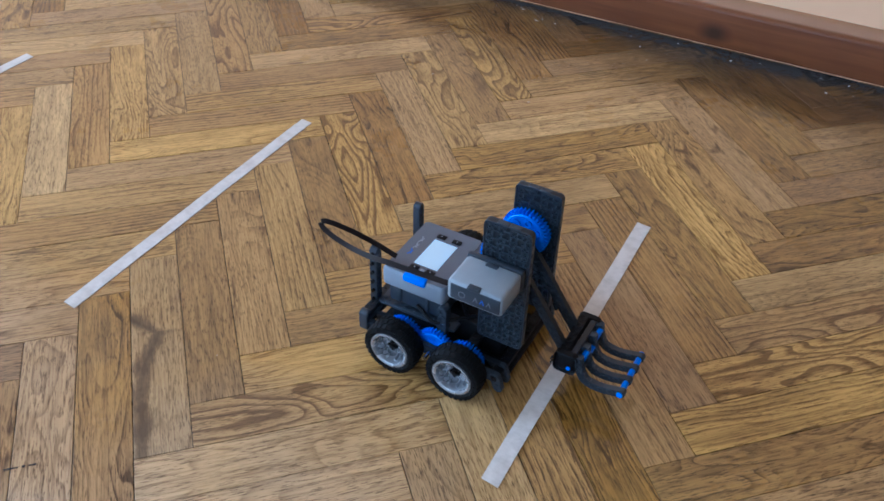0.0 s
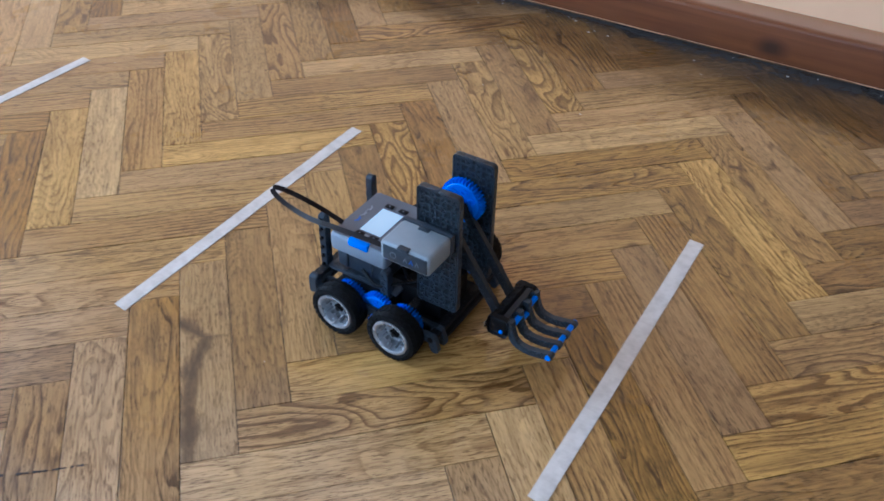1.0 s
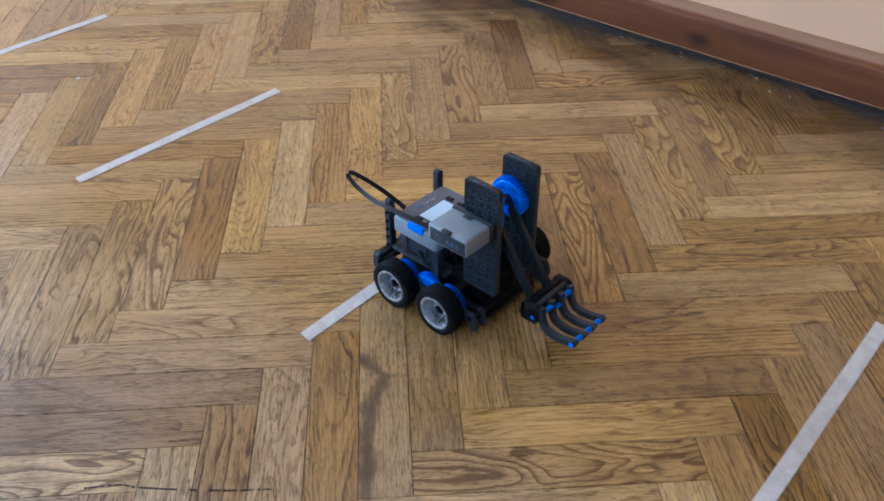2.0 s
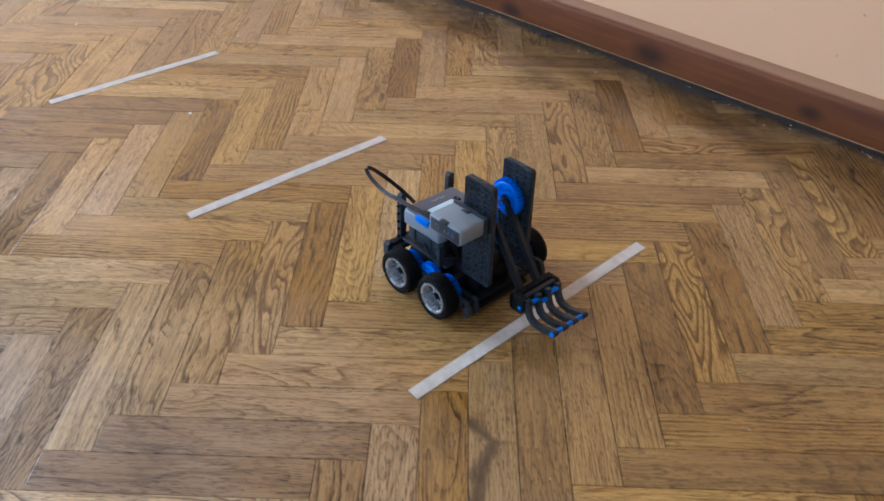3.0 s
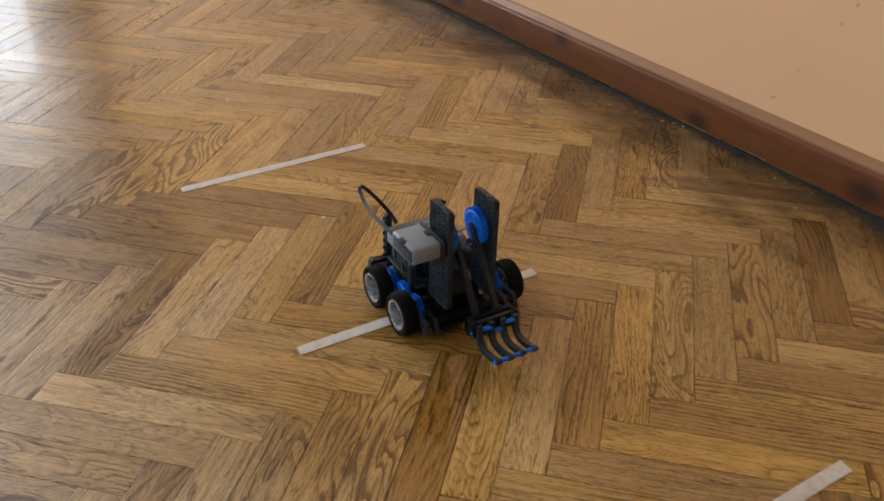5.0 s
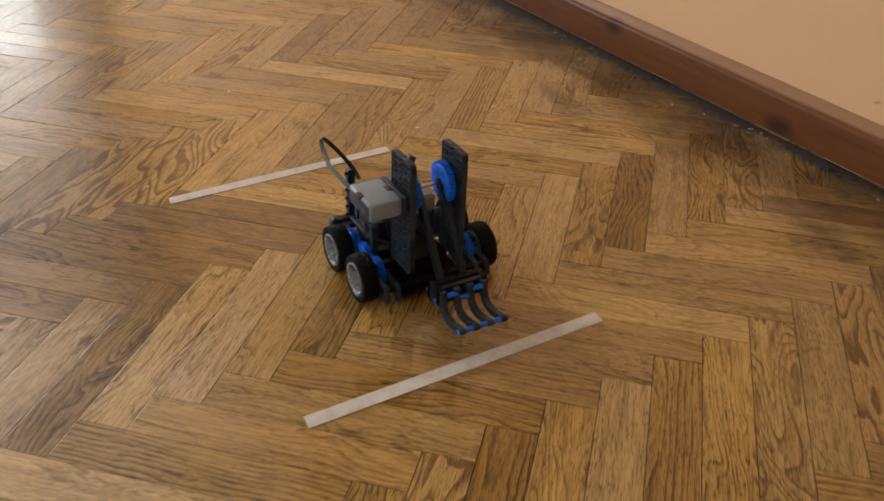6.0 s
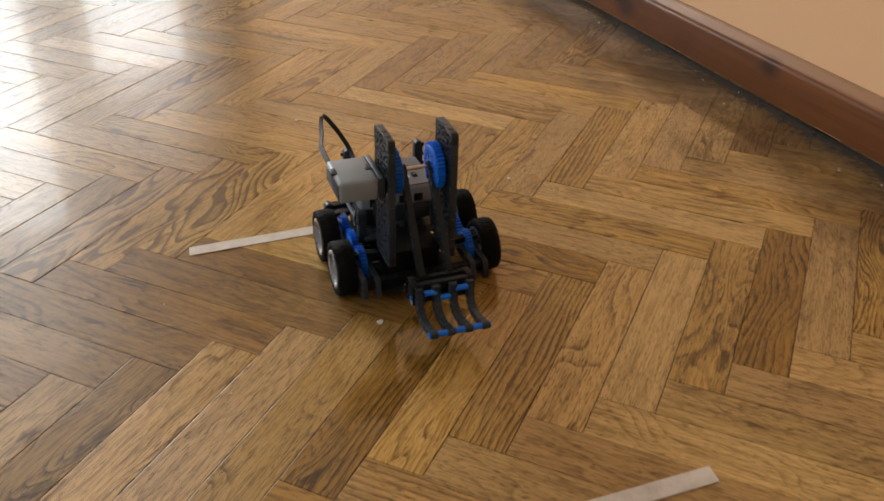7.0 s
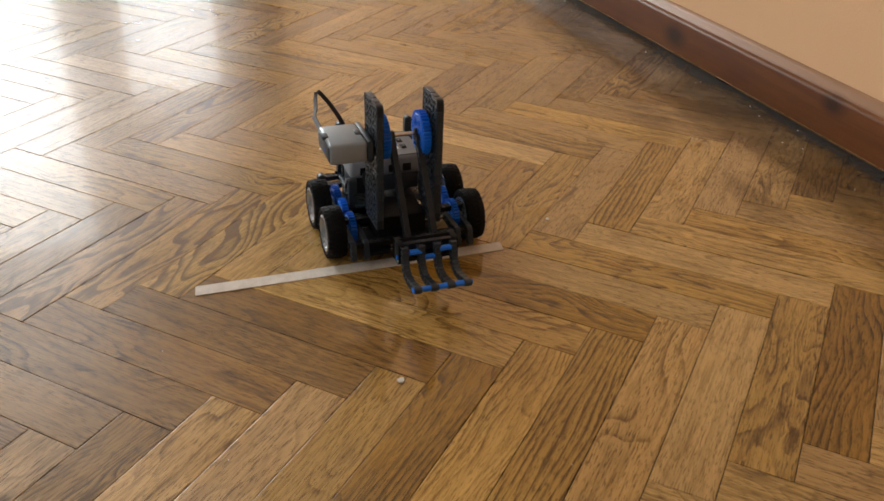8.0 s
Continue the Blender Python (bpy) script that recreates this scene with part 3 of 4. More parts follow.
# drive sides: two beams with three gears between them
GEAR_SMALL = gear_mesh(30, 0.0190, 0.0070, 4)
for s in (-1, 1):
    out = LEFT * (s > 0)
    for y in (0.0645, 0.0490):
        beam("side_beam", (-6 * P, s * y + out, WHEEL_R), (6 * P, s * y + out, WHEEL_R), Y, SLATE if y > 0.06 else GREY)
        beam("end_link", (6.1 * P, s * y + out, WHEEL_R), (6.1 * P + 0.004, s * y + out, WHEEL_R - 0.0125), Y, SLATE)
    for k, x in enumerate((-0.0381, 0, 0.0381)):
        put("drive_gear", GEAR_SMALL, (x, s * 0.0568 + out, WHEEL_R + 0.0015), robot, "blue spur gear", 5.0 * (k % 2))
        peg("axle", (x, s * 0.035, WHEEL_R), (x, s * 0.080 + out, WHEEL_R), 0.0022, STEEL, robot)
    beam("rear_post", (-0.086, s * 0.0455 + REAR, 0.045), (-0.086, s * 0.0455 + REAR, 0.1145), X, SLATE, width=0.0118, thick=0.0085)
    beam("rear_link", (-0.083, s * 0.066 + out, 0.030), (-0.083, s * 0.066 + out, 0.046), X, SLATE, thick=0.010)
    for i in range(6):
        peg("pin", (-0.086, s * 0.0505 + REAR, 0.050 + 0.0127 * i), (-0.086, s * 0.0535 + REAR, 0.050 + 0.0127 * i), 0.0022, BLACK, robot)
    beam("support_post", (0.004, s * 0.046, 0.046), (0.004, s * 0.046, 0.078), Y, SLATE, thick=0.010)
    # drive motor
    bm = box((-0.062, min(s * 0.012, s * 0.044), 0.024), (-0.010, max(s * 0.012, s * 0.044), 0.0465), 0.003)
    part("motor", bm, BLACK, robot)
    # flat rail over the motor, with a groove along it
    bm = box((-0.080, min(s * 0.020, s * 0.0445) + out * 0.3, 0.0470), (0.016, max(s * 0.020, s * 0.0445) + out * 0.3, 0.0505), 0.0012)
    for i in range(7):
        add_ring(bm, (-0.072 + 0.0127 * i, s * 0.0375 + out * 0.3, 0.0503), X, Y, 0.0022, 0.0045, Z * 0.0009, 10)
    part("top_rail", bm, SLATE, robot)
for x, z in ((-0.083, 0.034), (-0.083, 0.046), (0.0762, 0.032), (0.040, 0.046)):
    beam("cross_beam", (x, -5 * P, z), (x, 6.3 * P, z), Z, BLACK if x > 0 else GREY)
# lift motor between the towers and the floor plate of the chassis
bm = box((0.012, -0.030, 0.024), (0.066, 0.030, 0.058), 0.003)
part("motor", bm, BLACK, robot)
part("chassis_plate", box((-0.078, -0.050, 0.0175), (0.084, 0.050, 0.0235), 0.002), BLACK, robot)

# controller: light shell, darker deck with a lit screen, buttons, latch and markings
BX0, BX1, BY0, BY1, BTOP = -0.072, 0.004, -0.048, 0.046, 0.106
controller = part("controller", box((BX0, BY0, 0.081), (BX1, BY1, BTOP), 0.005, 3), SHELL, robot, "grey control unit with a lit screen")
part("lower_case", box((BX0 + 0.006, BY0 + 0.005, 0.058), (BX1 - 0.004, BY1 - 0.005, 0.0815), 0.003), SLATE, controller)
bm = bmesh.new()
add_prism(bm, rounded(BX1 - BX0 - 0.005, BY1 - BY0 - 0.005, 0.004), ((BX0 + BX1) / 2, (BY0 + BY1) / 2, BTOP - 0.0006), X, Y, Z * 0.0012)
part("deck", bm, DECK, controller)
TOP = BTOP + 0.0006
part("screen", box((-0.045, -0.026, TOP - 0.0004), (-0.017, 0.0195, TOP + 0.0003)), SCREEN, controller, "pale lit screen", False)
for x, y in ((-0.0405, 0.0265), (-0.0215, 0.0265), (-0.0405, -0.0325), (-0.0215, -0.0325)):
    button = part("button", box((x - 0.0055, y - 0.0035, TOP - 0.0005), (x + 0.0055, y + 0.0035, TOP + 0.0012), 0.0009), BLACK, controller)
    bm = bmesh.new()
    add_prism(bm, circle(0.0012, 3), (x, y, TOP + 0.0011), X, Y, Z * 0.0003)
    part("button_mark", bm, LETTER, button, "", False)
part("status_light", box((-0.0335, -0.0342, TOP - 0.0005), (-0.0285, -0.0308, TOP + 0.0006), 0.0004), LETTER, controller)
part("latch", box((-0.045, BY0 - 0.0022, 0.0990), (-0.018, BY0 + 0.0065, BTOP + 0.0022), 0.002), BLUE, controller, "bright blue latch")
for y, mat in ((0.012, LETTER), (0.0, LETTER), (-0.012, LETTER_BLUE)):
    # emblem: plain strokes, not lettered
    bm = bmesh.new()
    for s in (-1, 1):
        add_prism(bm, [(-0.0006, -0.0045), (0.0006, -0.0045), (0.0006, 0.0045), (-0.0006, 0.0045)], (-0.0575, y + s * 0.0012, TOP - 0.0002), (0.92, s * 0.38, 0), (-s * 0.38, 0.92, 0), Z * 0.0004)
    part("emblem_stroke", bm, mat, controller, "", False)
for y in (-0.030, -0.012, 0.006, 0.024):  # sockets of the front face
    part("socket", box((BX1 - 0.0035, y - 0.0055, 0.0855), (BX1 + 0.0006, y + 0.0055, 0.0955), 0.0008), BLACK, controller)
for x in (-0.052, -0.018):
    part("rib", box((x - 0.002, BY0 + 0.0030, 0.061), (x + 0.002, BY0 + 0.0062, 0.0805), 0.0008), SLATE, controller)

# battery pack on the outer face of the near tower
battery = part("battery", box((0.030, -0.0905, 0.1425), (0.0885, -0.0475, 0.1665), 0.0038, 3), PACK, robot, "light grey battery pack with dark locking tabs")
part("end_cap", box((0.028, -0.0485, 0.1415), (0.0892, -0.0405, 0.1672), 0.003), SLATE, battery)
part("label_panel", box((0.034, -0.0912, 0.1455), (0.0865, -0.0885, 0.1635), 0.0012), SLATE, battery)
for y in (-0.0893, -0.0520):
    part("locking_tab", box((0.052, y - 0.0035, 0.1640), (0.065, y + 0.0035, 0.1674), 0.0008), SLATE, battery)
bm = bmesh.new()
add_ring(bm, (0.0465, -0.0910, 0.154), X, Z, 0.0030, 0.0040, Y * -0.0005, 18)
part("power_mark", bm, LETTER_DIM, battery, "", False)
for x, mat in ((0.061, LETTER_DIM), (0.068, LETTER_BLUE), (0.075, LETTER_DIM)):
    bm = bmesh.new()
    for s in (-1, 1):
        add_prism(bm, [(-0.0005, -0.003), (0.0005, -0.003), (0.0005, 0.003), (-0.0005, 0.003)], (x + s * 0.0009, -0.0910, 0.154), (0.9, 0, s * 0.42), (-s * 0.42, 0, 0.9), Y * -0.0005)
    part("emblem_stroke", bm, mat, battery, "", False)


# towers: perforated plates with a woven-looking relief
def tower_plate(y):
    x0, z0, nx, nz = 0.0402, 0.0550, 4, 12
    w, h, t = nx * P, nz * P, 0.0048
    bm = bmesh.new()
    add_prism(bm, rounded(w, h, 0.005), (x0 + w / 2, y - t / 2, z0 + h / 2), X, Z, Y * t)
    plate = part("tower_plate", bm, GREY, robot, "charcoal perforated plate standing upright")
    bm = bmesh.new()
    rim = rounded(w, h, 0.005)
    for s in (-1, 1):
        for i in range(len(rim)):
            j = (i + 1) % len(rim)
            a, b = rim[i], rim[j]
            c, d = (a[0] * 0.965, a[1] * 0.988), (b[0] * 0.965, b[1] * 0.988)
            mid = Vector((x0 + w / 2, y + s * t / 2, z0 + h / 2))
            q = [mid + X * p[0] + Z * p[1] + Y * s * 0.0016 * k for k in (0, 1) for p in (a, b, d, c)]
            v = [bm.verts.new(p) for p in q]
            for f in ((4, 5, 6, 7), (0, 1, 5, 4), (3, 2, 6, 7)):
                bm.faces.new([v[g] for g in f])
        for i in range(nx):
            for k in range(nz):
                at = Vector((x0 + (i + 0.5) * P, y + s * t / 2, z0 + (k + 0.5) * P))
                add_ring(bm, at, X, Z, 0.0046, 0.0061, Y * s * 0.0016, 4, math.pi / 4)
                add_ring(bm, at, X, Z, 0.0018, 0.0030, Y * s * 0.0014, 8)
                if i < nx - 1:
                    for off in ((0.0030, -0.0030) if (i + k) % 2 else (0.0,)):
                        add_box(bm, at + Vector((P / 2 - 0.0026, -0.0016 if s < 0 else 0, off - 0.0009)), at + Vector((P / 2 + 0.0026, 0 if s < 0 else 0.0016, off + 0.0009)))
                if k < nz - 1:
                    for off in ((0.0,) if (i + k) % 2 else (0.0030, -0.0030)):
                        add_box(bm, at + Vector((off - 0.0009, -0.0016 if s < 0 else 0, P / 2 - 0.0026)), at + Vector((off + 0.0009, 0 if s < 0 else 0.0016, P / 2 + 0.0026)))
    for k in range(nz):  # the edge is notched between the units
        for x in (x0, x0 + w):
            if 0 < k < nz - 1:
                add_box(bm, (x - 0.0006, y - t / 2 - 0.0008, z0 + k * P + 0.0006), (x + 0.0006, y + t / 2 + 0.0008, z0 + (k + 1) * P - 0.0006), 0.0004, 1)
    for i in range(1, nx - 1):
        for z in (z0, z0 + h):
            add_box(bm, (x0 + i * P + 0.0006, y - t / 2 - 0.0008, z - 0.0006), (x0 + (i + 1) * P - 0.0006, y + t / 2 + 0.0008, z + 0.0006), 0.0004, 1)
    part("rib_relief", bm, RIB, plate, "raised ribs round the holes")
    return plate


for y in (-0.0345, 0.0345):
    tower_plate(y)
GEAR_LARGE = gear_mesh(36, 0.0245, 0.0085, 6)
PIVOT = Vector((0.0590, 0, 0.1585))
for y in (-0.0235, 0.0235):
    put("lift_gear", GEAR_LARGE, (PIVOT.x, y, PIVOT.z), robot, "large blue spur gear")
peg("axle", (PIVOT.x, -0.042, PIVOT.z), (PIVOT.x, 0.042, PIVOT.z), 0.0024, STEEL, robot)

# arms down to the fork
ARM_END = Vector((0.130, 0, 0.056))
for y in (-0.0130, 0.0185):
    beam("arm_beam", (PIVOT.x, y, PIVOT.z), (ARM_END.x, y, ARM_END.z), Y, GREY, thick=0.0066)
    peg("pin", (PIVOT.x + 0.003, y - 0.0055, PIVOT.z - 0.010), (PIVOT.x + 0.003, y + 0.0055, PIVOT.z - 0.010), 0.0022, BLUE, robot)

# fork: cross bracket, four bent tines, blue pins
FY = 0.0045
fork = part("fork", box((0.129, FY - 0.0300, 0.0450), (0.1400, FY + 0.0300, 0.0625), 0.003), BLACK, robot, "black fork with four bent tines and blue pins")
for z in (0.0480, 0.0605):
    beam("bracket_beam", (0.1435, FY - 2 * P, z), (0.1435, FY + 2 * P, z), X, GREY, fork)
beam("bracket_beam", (0.1335, FY - 2 * P, 0.0635), (0.1335, FY + 2 * P, 0.0635), (-0.3, 0, 1), BLACK, fork)
part("bracket_plate", box((0.1395, FY - 0.0300, 0.0455), (0.1425, FY + 0.0300, 0.0640), 0.0012), GREY, fork)
for y in (-0.0335, 0.0295):
    part("bracket_cheek", box((0.125, FY + y, 0.0405), (0.150, FY + y + 0.004, 0.0665), 0.0055, 3), BLACK, fork)


def tine(y):
    """A bent beam: down from the bracket, then out to a round tip."""
    path = smooth_path([(0.1500, 0.0640, 0), (0.1520, 0.0520, 0), (0.1575, 0.0395, 0), (0.1670, 0.0345, 0), (0.1810, 0.0345, 0), (0.2000, 0.0390, 0)], 5)
    upper, lower = [], []
    for i, p in enumerate(path):
        along = (path[min(i + 1, len(path) - 1)] - path[max(i - 1, 0)]).normalized()
        side = Vector((-along.y, along.x, 0)) * 0.0041
        upper.append(p + side)
        lower.append(p - side)
    tip, along = path[-1], (path[-1] - path[-2]).normalized()
    side = Vector((-along.y, along.x, 0))
    cap = [tip + side * 0.0041 * math.cos(a) + along * 0.0041 * math.sin(a) for a in (math.pi * i / 8 for i in range(1, 8))]
    outline = [(q.x, q.y) for q in upper + cap + lower[::-1]]
    bm = bmesh.new()
    add_prism(bm, outline, (0, y - 0.0033, 0), X, Z, Y * 0.0066)
    for p in path[1::3]:
        for s in (-1, 1):
            add_ring(bm, (p.x, y + s * 0.0033, p.y), X, Z, 0.0020, 0.0038, Y * s * 0.0009, 8)
    for i in range(2, len(path) - 2, 3):  # cross ribs along the upper face
        p, along = path[i], (path[i + 1] - path[i - 1]).normalized()
        q = p + Vector((-along.y, along.x, 0)) * 0.0037
        add_box(bm, (q.x - 0.0010, y - 0.0026, q.y - 0.0007), (q.x + 0.0010, y + 0.0026, q.y + 0.0007))
    return part("tine", bm, RIB, fork)


TINES = [FY - 0.0285 + 0.0190 * i for i in range(4)]
for y in TINES:
    tine(y)
for y0, y1 in ((TINES[0] - 0.0055, TINES[0] - 0.003), (TINES[0] + 0.004, TINES[1] - 0.004), (TINES[1] + 0.004, TINES[2] - 0.004), (TINES[2] + 0.004, TINES[3] - 0.002), (TINES[3] + 0.003, TINES[3] + 0.0055)):
    peg("pin", (0.1990, y0, 0.0388), (0.1990, y1, 0.0388), 0.0033, BLUE, fork)
for y, z in ((TINES[0] + 0.012, 0.0580), (TINES[3] - 0.010, 0.0580), ((TINES[1] + TINES[2]) / 2, 0.0495)):
    peg("pin", (0.1525, y - 0.007, z), (0.1525, y + 0.007, z), 0.0033, BLUE, fork)
for y in (FY - 0.0340, FY + 0.0340):
    peg("pin", (0.1420, y - 0.001, 0.0480), (0.1420, y + 0.001, 0.0480), 0.0024, BLUE, fork)
for z in (0.047, 0.052):
    peg("pin", (0.1225, FY - 0.036, z), (0.1225, FY - 0.030, z), 0.0012, STEEL, fork)

# strap: from behind the rear post out to a loop, then drawn past the controller to the battery
bm = bmesh.new()
loop = smooth_path([(-0.060, -0.0370, 0.1165), (-0.074, -0.0360, 0.1190), (-0.088, -0.0370, 0.1235), (-0.112, -0.0440, 0.1345), (-0.132, -0.0515, 0.1425), (-0.1405, -0.0545, 0.1430), (-0.1405, -0.0570, 0.1390), (-0.125, -0.0610, 0.1345), (-0.100, -0.0660, 0.1335), (-0.072, -0.0735, 0.1385), (-0.049, -0.0780, 0.1445), (-0.010, -0.0815, 0.1500), (0.034, -0.0830, 0.1540)], 6)
add_ribbon(bm, loop, (0.1, 0.62, 0.6), 0.0056, 0.0014)
part("strap", bm, FABRIC, robot, "black looped wrist strap")
bm = bmesh.new()
add_tube(bm, smooth_path([(0.004, -0.030, 0.090), (0.018, -0.034, 0.088), (0.022, -0.030, 0.070), (0.020, -0.020, 0.055)], 6), 0.0022)
part("cable", bm, BLACK, robot)
bm = bmesh.new()
add_tube(bm, smooth_path([(-0.030, -0.044, 0.066), (-0.005, -0.052, 0.060), (0.012, -0.040, 0.062), (0.030, -0.020, 0.060)], 6), 0.0020)
part("cable", bm, BLACK, robot)


# ---- grime with painted shade, and crumbs ----
def grime_shade():
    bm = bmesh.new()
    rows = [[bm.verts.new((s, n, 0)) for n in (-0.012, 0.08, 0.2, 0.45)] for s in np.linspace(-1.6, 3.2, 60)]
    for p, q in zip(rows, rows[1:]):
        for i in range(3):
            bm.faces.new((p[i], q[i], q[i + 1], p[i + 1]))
    ob = new("floor_grime", mesh_of("floor_grime", bm, GRIME_SHADE))
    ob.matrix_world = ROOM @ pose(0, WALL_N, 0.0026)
    return tagged(ob, "ragged grey-black dirt along the foot of the skirting, with wider painted brown shade", "dirt", kind="stuff")


grime_shade()


def crumbs():
    """Flecks of plaster and fluff, most of them along the wall."""
    rng = random.Random(5)
    bm = bmesh.new()
    spots = [(rng.uniform(-1.2, 2.4), WALL_N + abs(rng.gauss(0.0, 0.035)) + 0.004, rng.uniform(0.0005, 0.0017)) for _ in range(90)]
    spots += [(rng.uniform(-0.8, 2.0), rng.uniform(-0.9, 0.6), rng.uniform(0.0004, 0.0009)) for _ in range(30)]
    for s, n, r in spots:
        made = bmesh.ops.create_icosphere(bm, subdivisions=1, radius=r)["verts"]
        sx, sy = rng.uniform(0.7, 2.0), rng.uniform(0.6, 1.2)
        for v in made:
            v.co = Vector((v.co.x * sx + s, v.co.y * sy + n, v.co.z * 0.5 + 0.0024 + r * 0.3)) + Vector((rng.uniform(-r, r), rng.uniform(-r, r), 0)) * 0.3
    ob = new("crumbs", mesh_of("crumbs", bm, CRUMB))
    ob.matrix_world = ROOM
    return tagged(ob, "pale flecks of plaster and fluff on the floor", "debris", kind="stuff")


crumbs()


def paper_scrap(x, y, r):
    bm = bmesh.new()
    rng = random.Random(int(abs(x) * 1e4))
    add_prism(bm, [(r * rng.uniform(0.6, 1.2) * math.cos(a), r * rng.uniform(0.6, 1.2) * math.sin(a)) for a in (math.tau * i / 7 for i in range(7))], (0, 0, 0), X, Y, Z * 0.0012)
    ob = new("paper_scrap", mesh_of("paper_scrap", bm, CRUMB))
    ob.matrix_world = pose(x, y, 0.0022, 3, 4, 0)
    return tagged(ob, "tiny white scrap lying on the parquet", "scrap", "white scraps on the floor")


for x, y, r in ((-0.645, 0.866, 0.0042), (-0.638, 1.255, 0.0028), (-1.020, 1.295, 0.0026)):
    paper_scrap(x, y, r)


def floor_crack():
    """A dark ragged crack that runs on across several planks, broken here and there."""
    rng = random.Random(8)
    bm = bmesh.new()
    line = smooth_path([(-0.398, -0.082, 0), (-0.361, -0.080, 0), (-0.346, -0.084, 0), (-0.293, -0.091, 0), (-0.246, -0.095, 0), (-0.205, -0.096, 0)], 12)
    for p, q in zip(line, line[1:]):
        if rng.random() < 0.22:
            continue
        across = (q - p).cross(Z).normalized()
        w0, w1 = rng.uniform(0.0004, 0.0016), rng.uniform(0.0004, 0.0016)
        low = [p + across * w0, q + across * w1, q - across * w1, p - across * w0]
        a = [bm.verts.new(v) for v in low]
        b = [bm.verts.new(v + Z * 0.0003) for v in low]
        bm.faces.new(b)
        for i in range(4):
            bm.faces.new((a[i], a[(i + 1) % 4], b[(i + 1) % 4], b[i]))
    ob = new("floor_crack", mesh_of("floor_crack", bm, SUBFLOOR))
    ob.matrix_world = pose(0, 0, 0.0014)
    return tagged(ob, "dark broken crack across several parquet planks", "crack", kind="stuff")


floor_crack()


# ---- floor: herringbone parquet ----
floor = structure("floor", box((BACK_S, WALL_FACE, -0.05), (END_S, FAR_N, -0.004)), SUBFLOOR, "worn varnished oak herringbone parquet floor", "floor")


def plank_verts(length, width):
    """A block with a small chamfer: lower ring, shoulder, top."""
    a, b = length / 2 - 0.00045, width / 2 - 0.00045
    rows = [(a, b, -0.004), (a, b, 0.0008), (a - 0.0007, b - 0.0007, 0.0010)]
    return [[(sx * x, sy * y, z) for sx, sy in ((-1, -1), (1, -1), (1, 1), (-1, 1))] for x, y, z in rows]


def plank_faces(base):
    faces = []
    for r in (0, 4):
        faces += [(base + r + i, base + r + (i + 1) % 4, base + r + 4 + (i + 1) % 4, base + r + 4 + i) for i in range(4)]
    return faces + [(base + 8, base + 9, base + 10, base + 11)]


def plank_data(name, places, mat, rng=None):
    """One mesh of planks; each place is x, y, turned."""
    verts, faces, uvs = [], [], []
    for x, y, turned in places:
        base = len(verts)
        shift = (rng.uniform(0, 90), rng.uniform(0, 90)) if rng else (0, 0)
        for row in plank_verts(L, W):
            for px, py, pz in row:
                verts.append((x - py, y + px, pz) if turned else (x + px, y + py, pz))
                uvs.append((px + shift[0], py + shift[1]))
        faces += plank_faces(base)
    data = bpy.data.meshes.new(name)
    data.from_pydata(verts, [], faces)
    layer = data.uv_layers.new(name="grain")
    for loop_ in data.loops:
        layer.data[loop_.index].uv = uvs[loop_.vertex_index]
    data.materials.append(mat)
    return data


# stripe m, row k, lengthwise along y or x
TONES = {}
for tone, spots in (
    ("pale", "0/0/x 0/-2/x -1/5/y 0/8/x 1/3/y 1/2/y 1/1/y 1/3/x 2/4/y 3/1/y 3/1/x 2/1/y 4/-3/x 4/7/x 3/7/x 2/-2/y 3/2/x 2/4/x 1/7/x 0/7/x 1/0/y 2/-2/x 2/-4/x 2/-3/y 2/3/y 1/-2/x 1/9/y 2/7/x 4/6/x 4/9/x"),
    ("brown", "-1/4/y 0/-3/y 0/-1/y 0/4/y 0/2/y -1/8/y -1/9/x -1/11/y -1/7/x 0/11/x 1/8/y 1/11/x 1/8/x 1/-1/y 1/-6/y 1/10/y 2/10/x 3/0/x 3/-2/x 3/-3/x 3/-1/x 2/6/y 3/3/x -1/10/y -1/9/y -1/8/x -1/6/x -1/0/y -1/1/x 2/0/y 3/-4/y 2/-4/y"),
    ("figured", "0/-1/x 0/6/y 0/8/y 1/6/y 1/9/x 0/3/y -1/3/x 0/-4/y 1/-2/y 3/-3/y 3/-1/y 3/9/y 4/-1/y 3/-2/y 4/-2/x 3/4/x 1/4/y -1/4/x"),
    ("mid", "-1/5/x 1/5/y 0/0/y -1/6/y 0/6/x 1/-3/x 1/-4/y 1/-1/x 2/-1/y 3/10/x 4/5/x 2/3/x 0/9/y 0/7/y -1/7/y 0/4/x 0/5/x 0/3/x -1/2/y 2/0/x 2/-1/x 2/-5/x 2/-5/y 2/2/x 2/5/y 1/-3/y 1/7/y 2/5/x 2/6/x 2/8/x 2/9/x 4/8/x 4/10/x 4/-4/x 3/5/x"),
    ("striped", "0/5/y 0/10/x 1/1/x 1/-5/y 0/1/y 1/5/x 1/6/x 1/4/x 1/2/x 1/0/x -1/3/y -1/1/y -1/2/x -1/-1/y 2/-3/x 2/2/y 2/1/x 0/9/x"),
    ("burl", "0/-2/y"),
):
    for spot in spots.split():
        stripe, row, way = spot.split("/")
        TONES[(int(stripe), int(row), way == "y")] = tone
planks = []
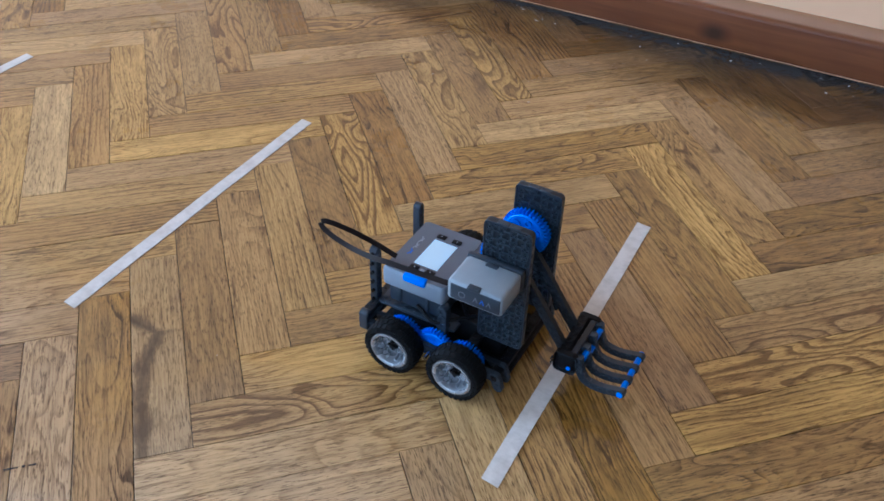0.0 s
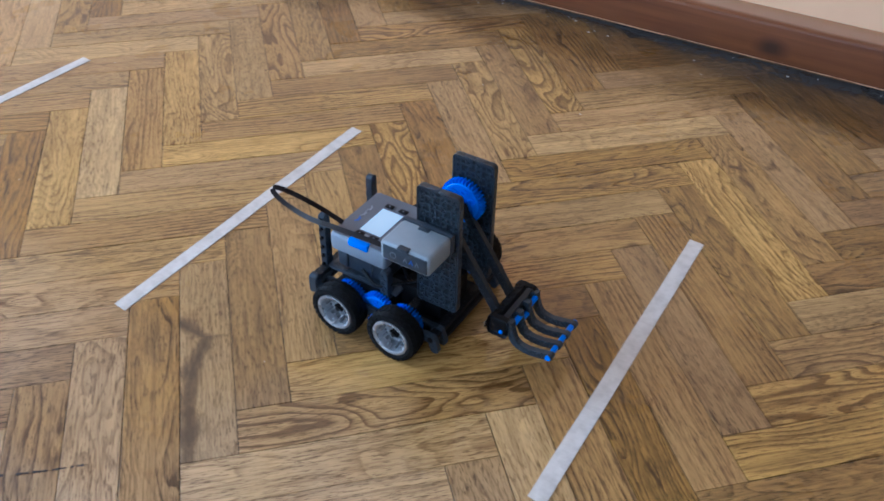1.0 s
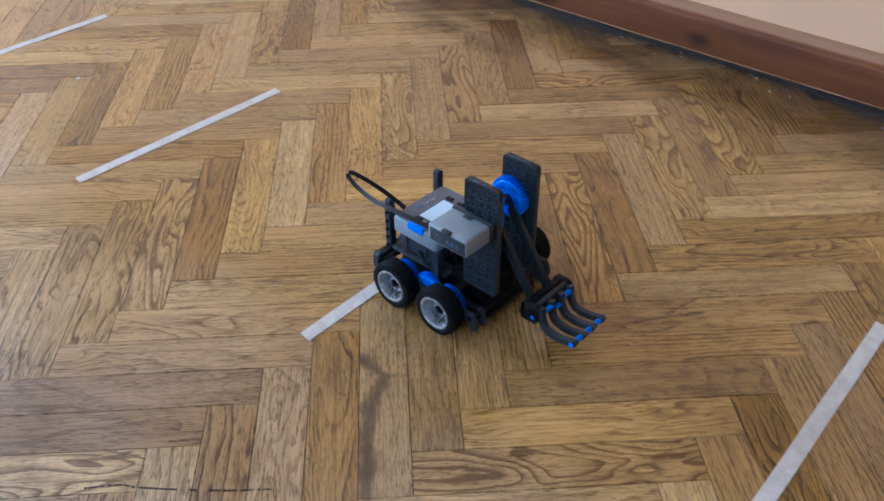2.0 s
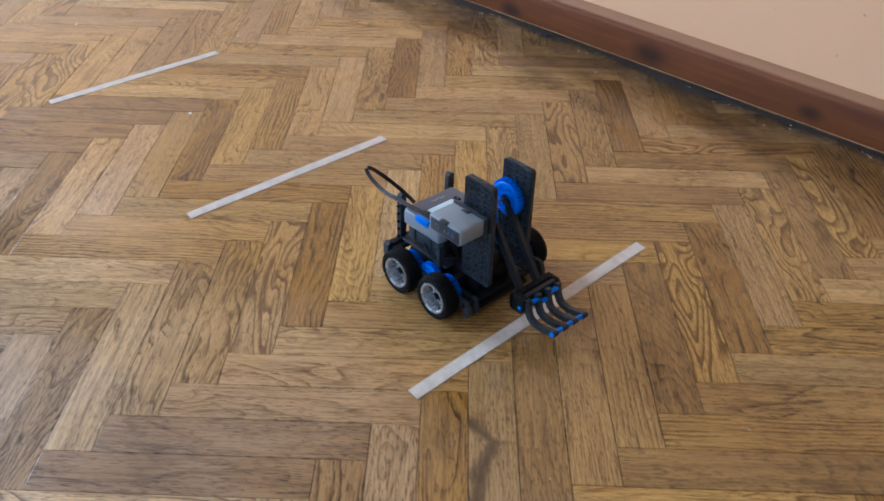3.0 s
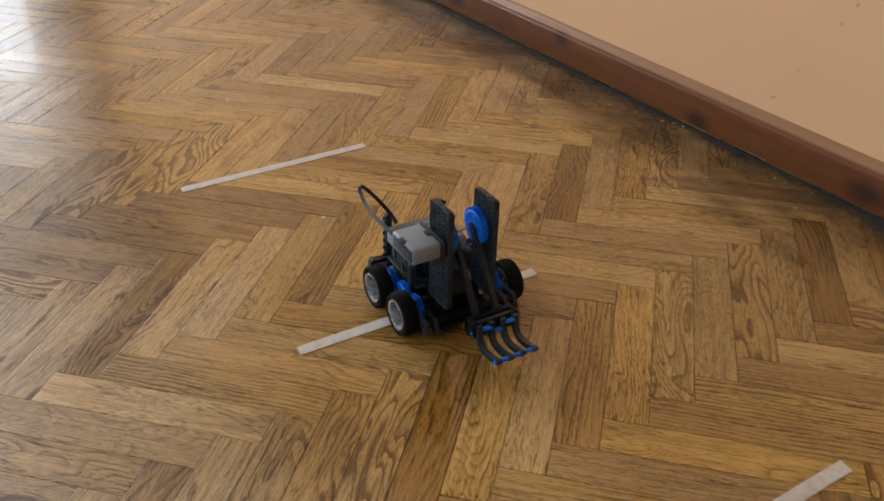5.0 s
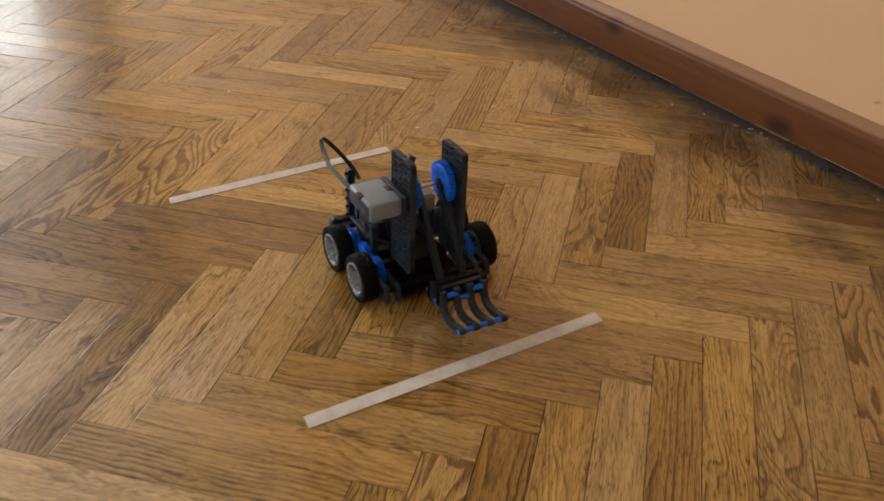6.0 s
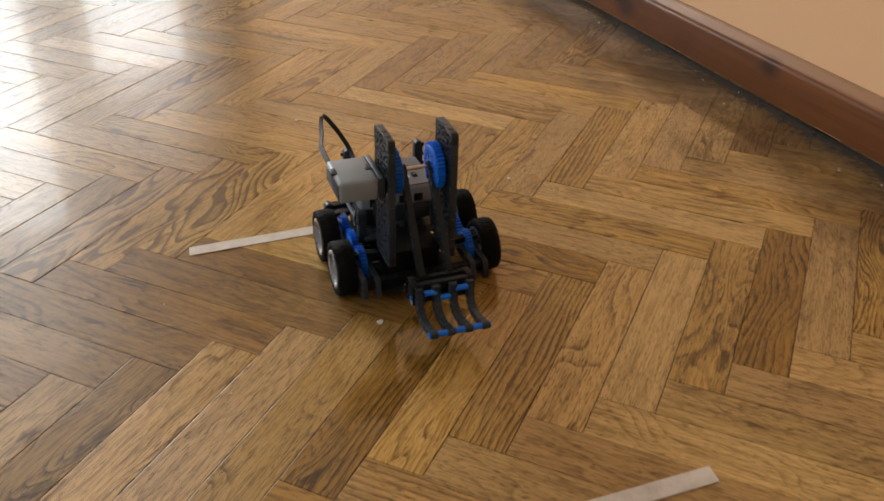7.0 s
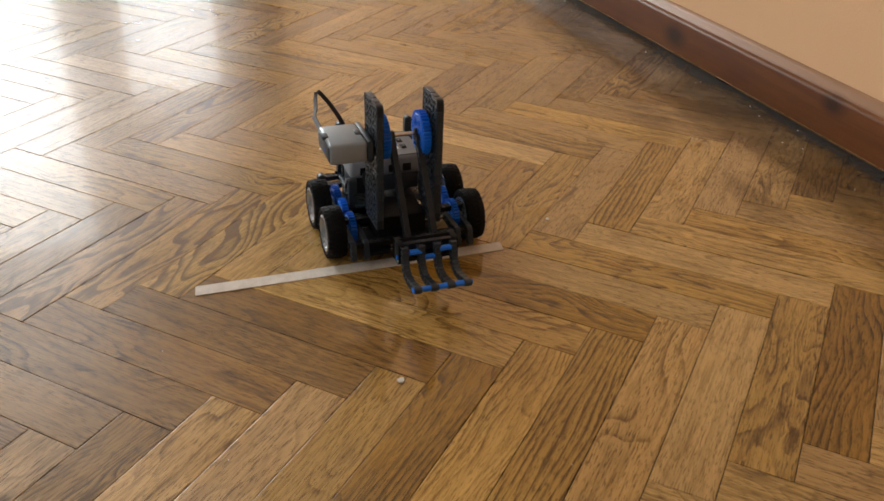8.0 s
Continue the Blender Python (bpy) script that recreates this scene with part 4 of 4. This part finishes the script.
for m_ in range(-24, 25):
    for k in range(-160, 161):
        for upright in (True, False):
            x0, y0 = k * W - L * m_, k * W + L * m_
            cx, cy = (x0 + W / 2, y0 + L / 2) if upright else (x0 + L / 2, y0 - W / 2)
            s, n = (cy - cx) / math.sqrt(2), -(cx + cy) / math.sqrt(2)
            if BACK_S - 0.1 < s < END_S + 0.1 and WALL_N - 0.1 < n < FAR_N + 0.1:
                away = max(0.0, -0.25 - s, s - 1.5) + 1.15 * abs(n + 0.30)
                planks.append((away, m_, k, upright, cx, cy))
planks.sort()
PLANK_MESHES = {name: plank_data("plank", [(0, 0, False)], mat) for name, mat in (("pale", OAK_PALE), ("mid", OAK_MID), ("brown", OAK_BROWN), ("figured", OAK_FIGURED), ("striped", OAK_STRIPED), ("burl", OAK_BURL))}
rng = random.Random(11)
into_floor = floor.matrix_world.inverted()
for away, m_, k, upright, cx, cy in planks[:300]:
    flip = 180 if rng.random() < 0.5 else 0
    kind = TONES.get((m_, k, upright)) or rng.choices(("pale", "mid", "brown", "figured", "striped"), (0.24, 0.36, 0.14, 0.10, 0.16))[0]
    ob = new("plank", PLANK_MESHES[kind])
    ob.parent = floor
    ob.matrix_local = into_floor @ pose(cx, cy, rng.uniform(0, 0.0004), rng.gauss(0, 0.08), rng.gauss(0, 0.03), (90 if upright else 0) + (0 if kind == "burl" else flip))
rest = new("parquet_rest", plank_data("parquet_rest", [(cx, cy, upright) for away, m_, k, upright, cx, cy in planks[300:]], OAK_FAR, random.Random(3)))
rest.parent = floor
rest.matrix_local = into_floor
tagged(rest, "oak herringbone planks further off", kind="stuff")


# ---- what moves ----
DRIVE = [
    (0.0, 0.2456, -0.0274, -45.4), (0.35, 0.2443, -0.0262, -45.4), (0.5, 0.2240, -0.0036, -45.3), (1.0, 0.1503, 0.0737, -45.2), (1.5, 0.0878, 0.1401, -46.0),
    (2.0, 0.0164, 0.2200, -46.1), (3.5, -0.1971, 0.4504, -46.8), (4.0, -0.2686, 0.5311, -46.9), (4.5, -0.3334, 0.6028, -47.1),
    (6.0, -0.5397, 0.8304, -47.1), (6.5, -0.6134, 0.9092, -46.9), (7.0, -0.6831, 0.9874, -46.5), (7.5, -0.7510, 1.0630, -45.7), (8.0, -0.8072, 1.1249, -44.4),
]


def motions():
    walk(robot, [(t, pose(x, y, 0, 0, 0, a)) for t, x, y, a in DRIVE])
    # the wheels roll: distance gone over the radius
    gone = [0.0]
    for (_, x0, y0, _), (_, x1, y1, _) in zip(DRIVE, DRIVE[1:]):
        gone.append(gone[-1] + math.hypot(x1 - x0, y1 - y0))
    times = [i / 10 for i in range(81)]
    rolled = [math.degrees(float(np.interp(t, [r[0] for r in DRIVE], gone)) / WHEEL_R) for t in times]
    for wheel, base, s in wheels:
        walk(wheel, [(t, base @ pose(0, 0, 0, 0, -a * s, 0)) for t, a in zip(times, rolled)])


motions()
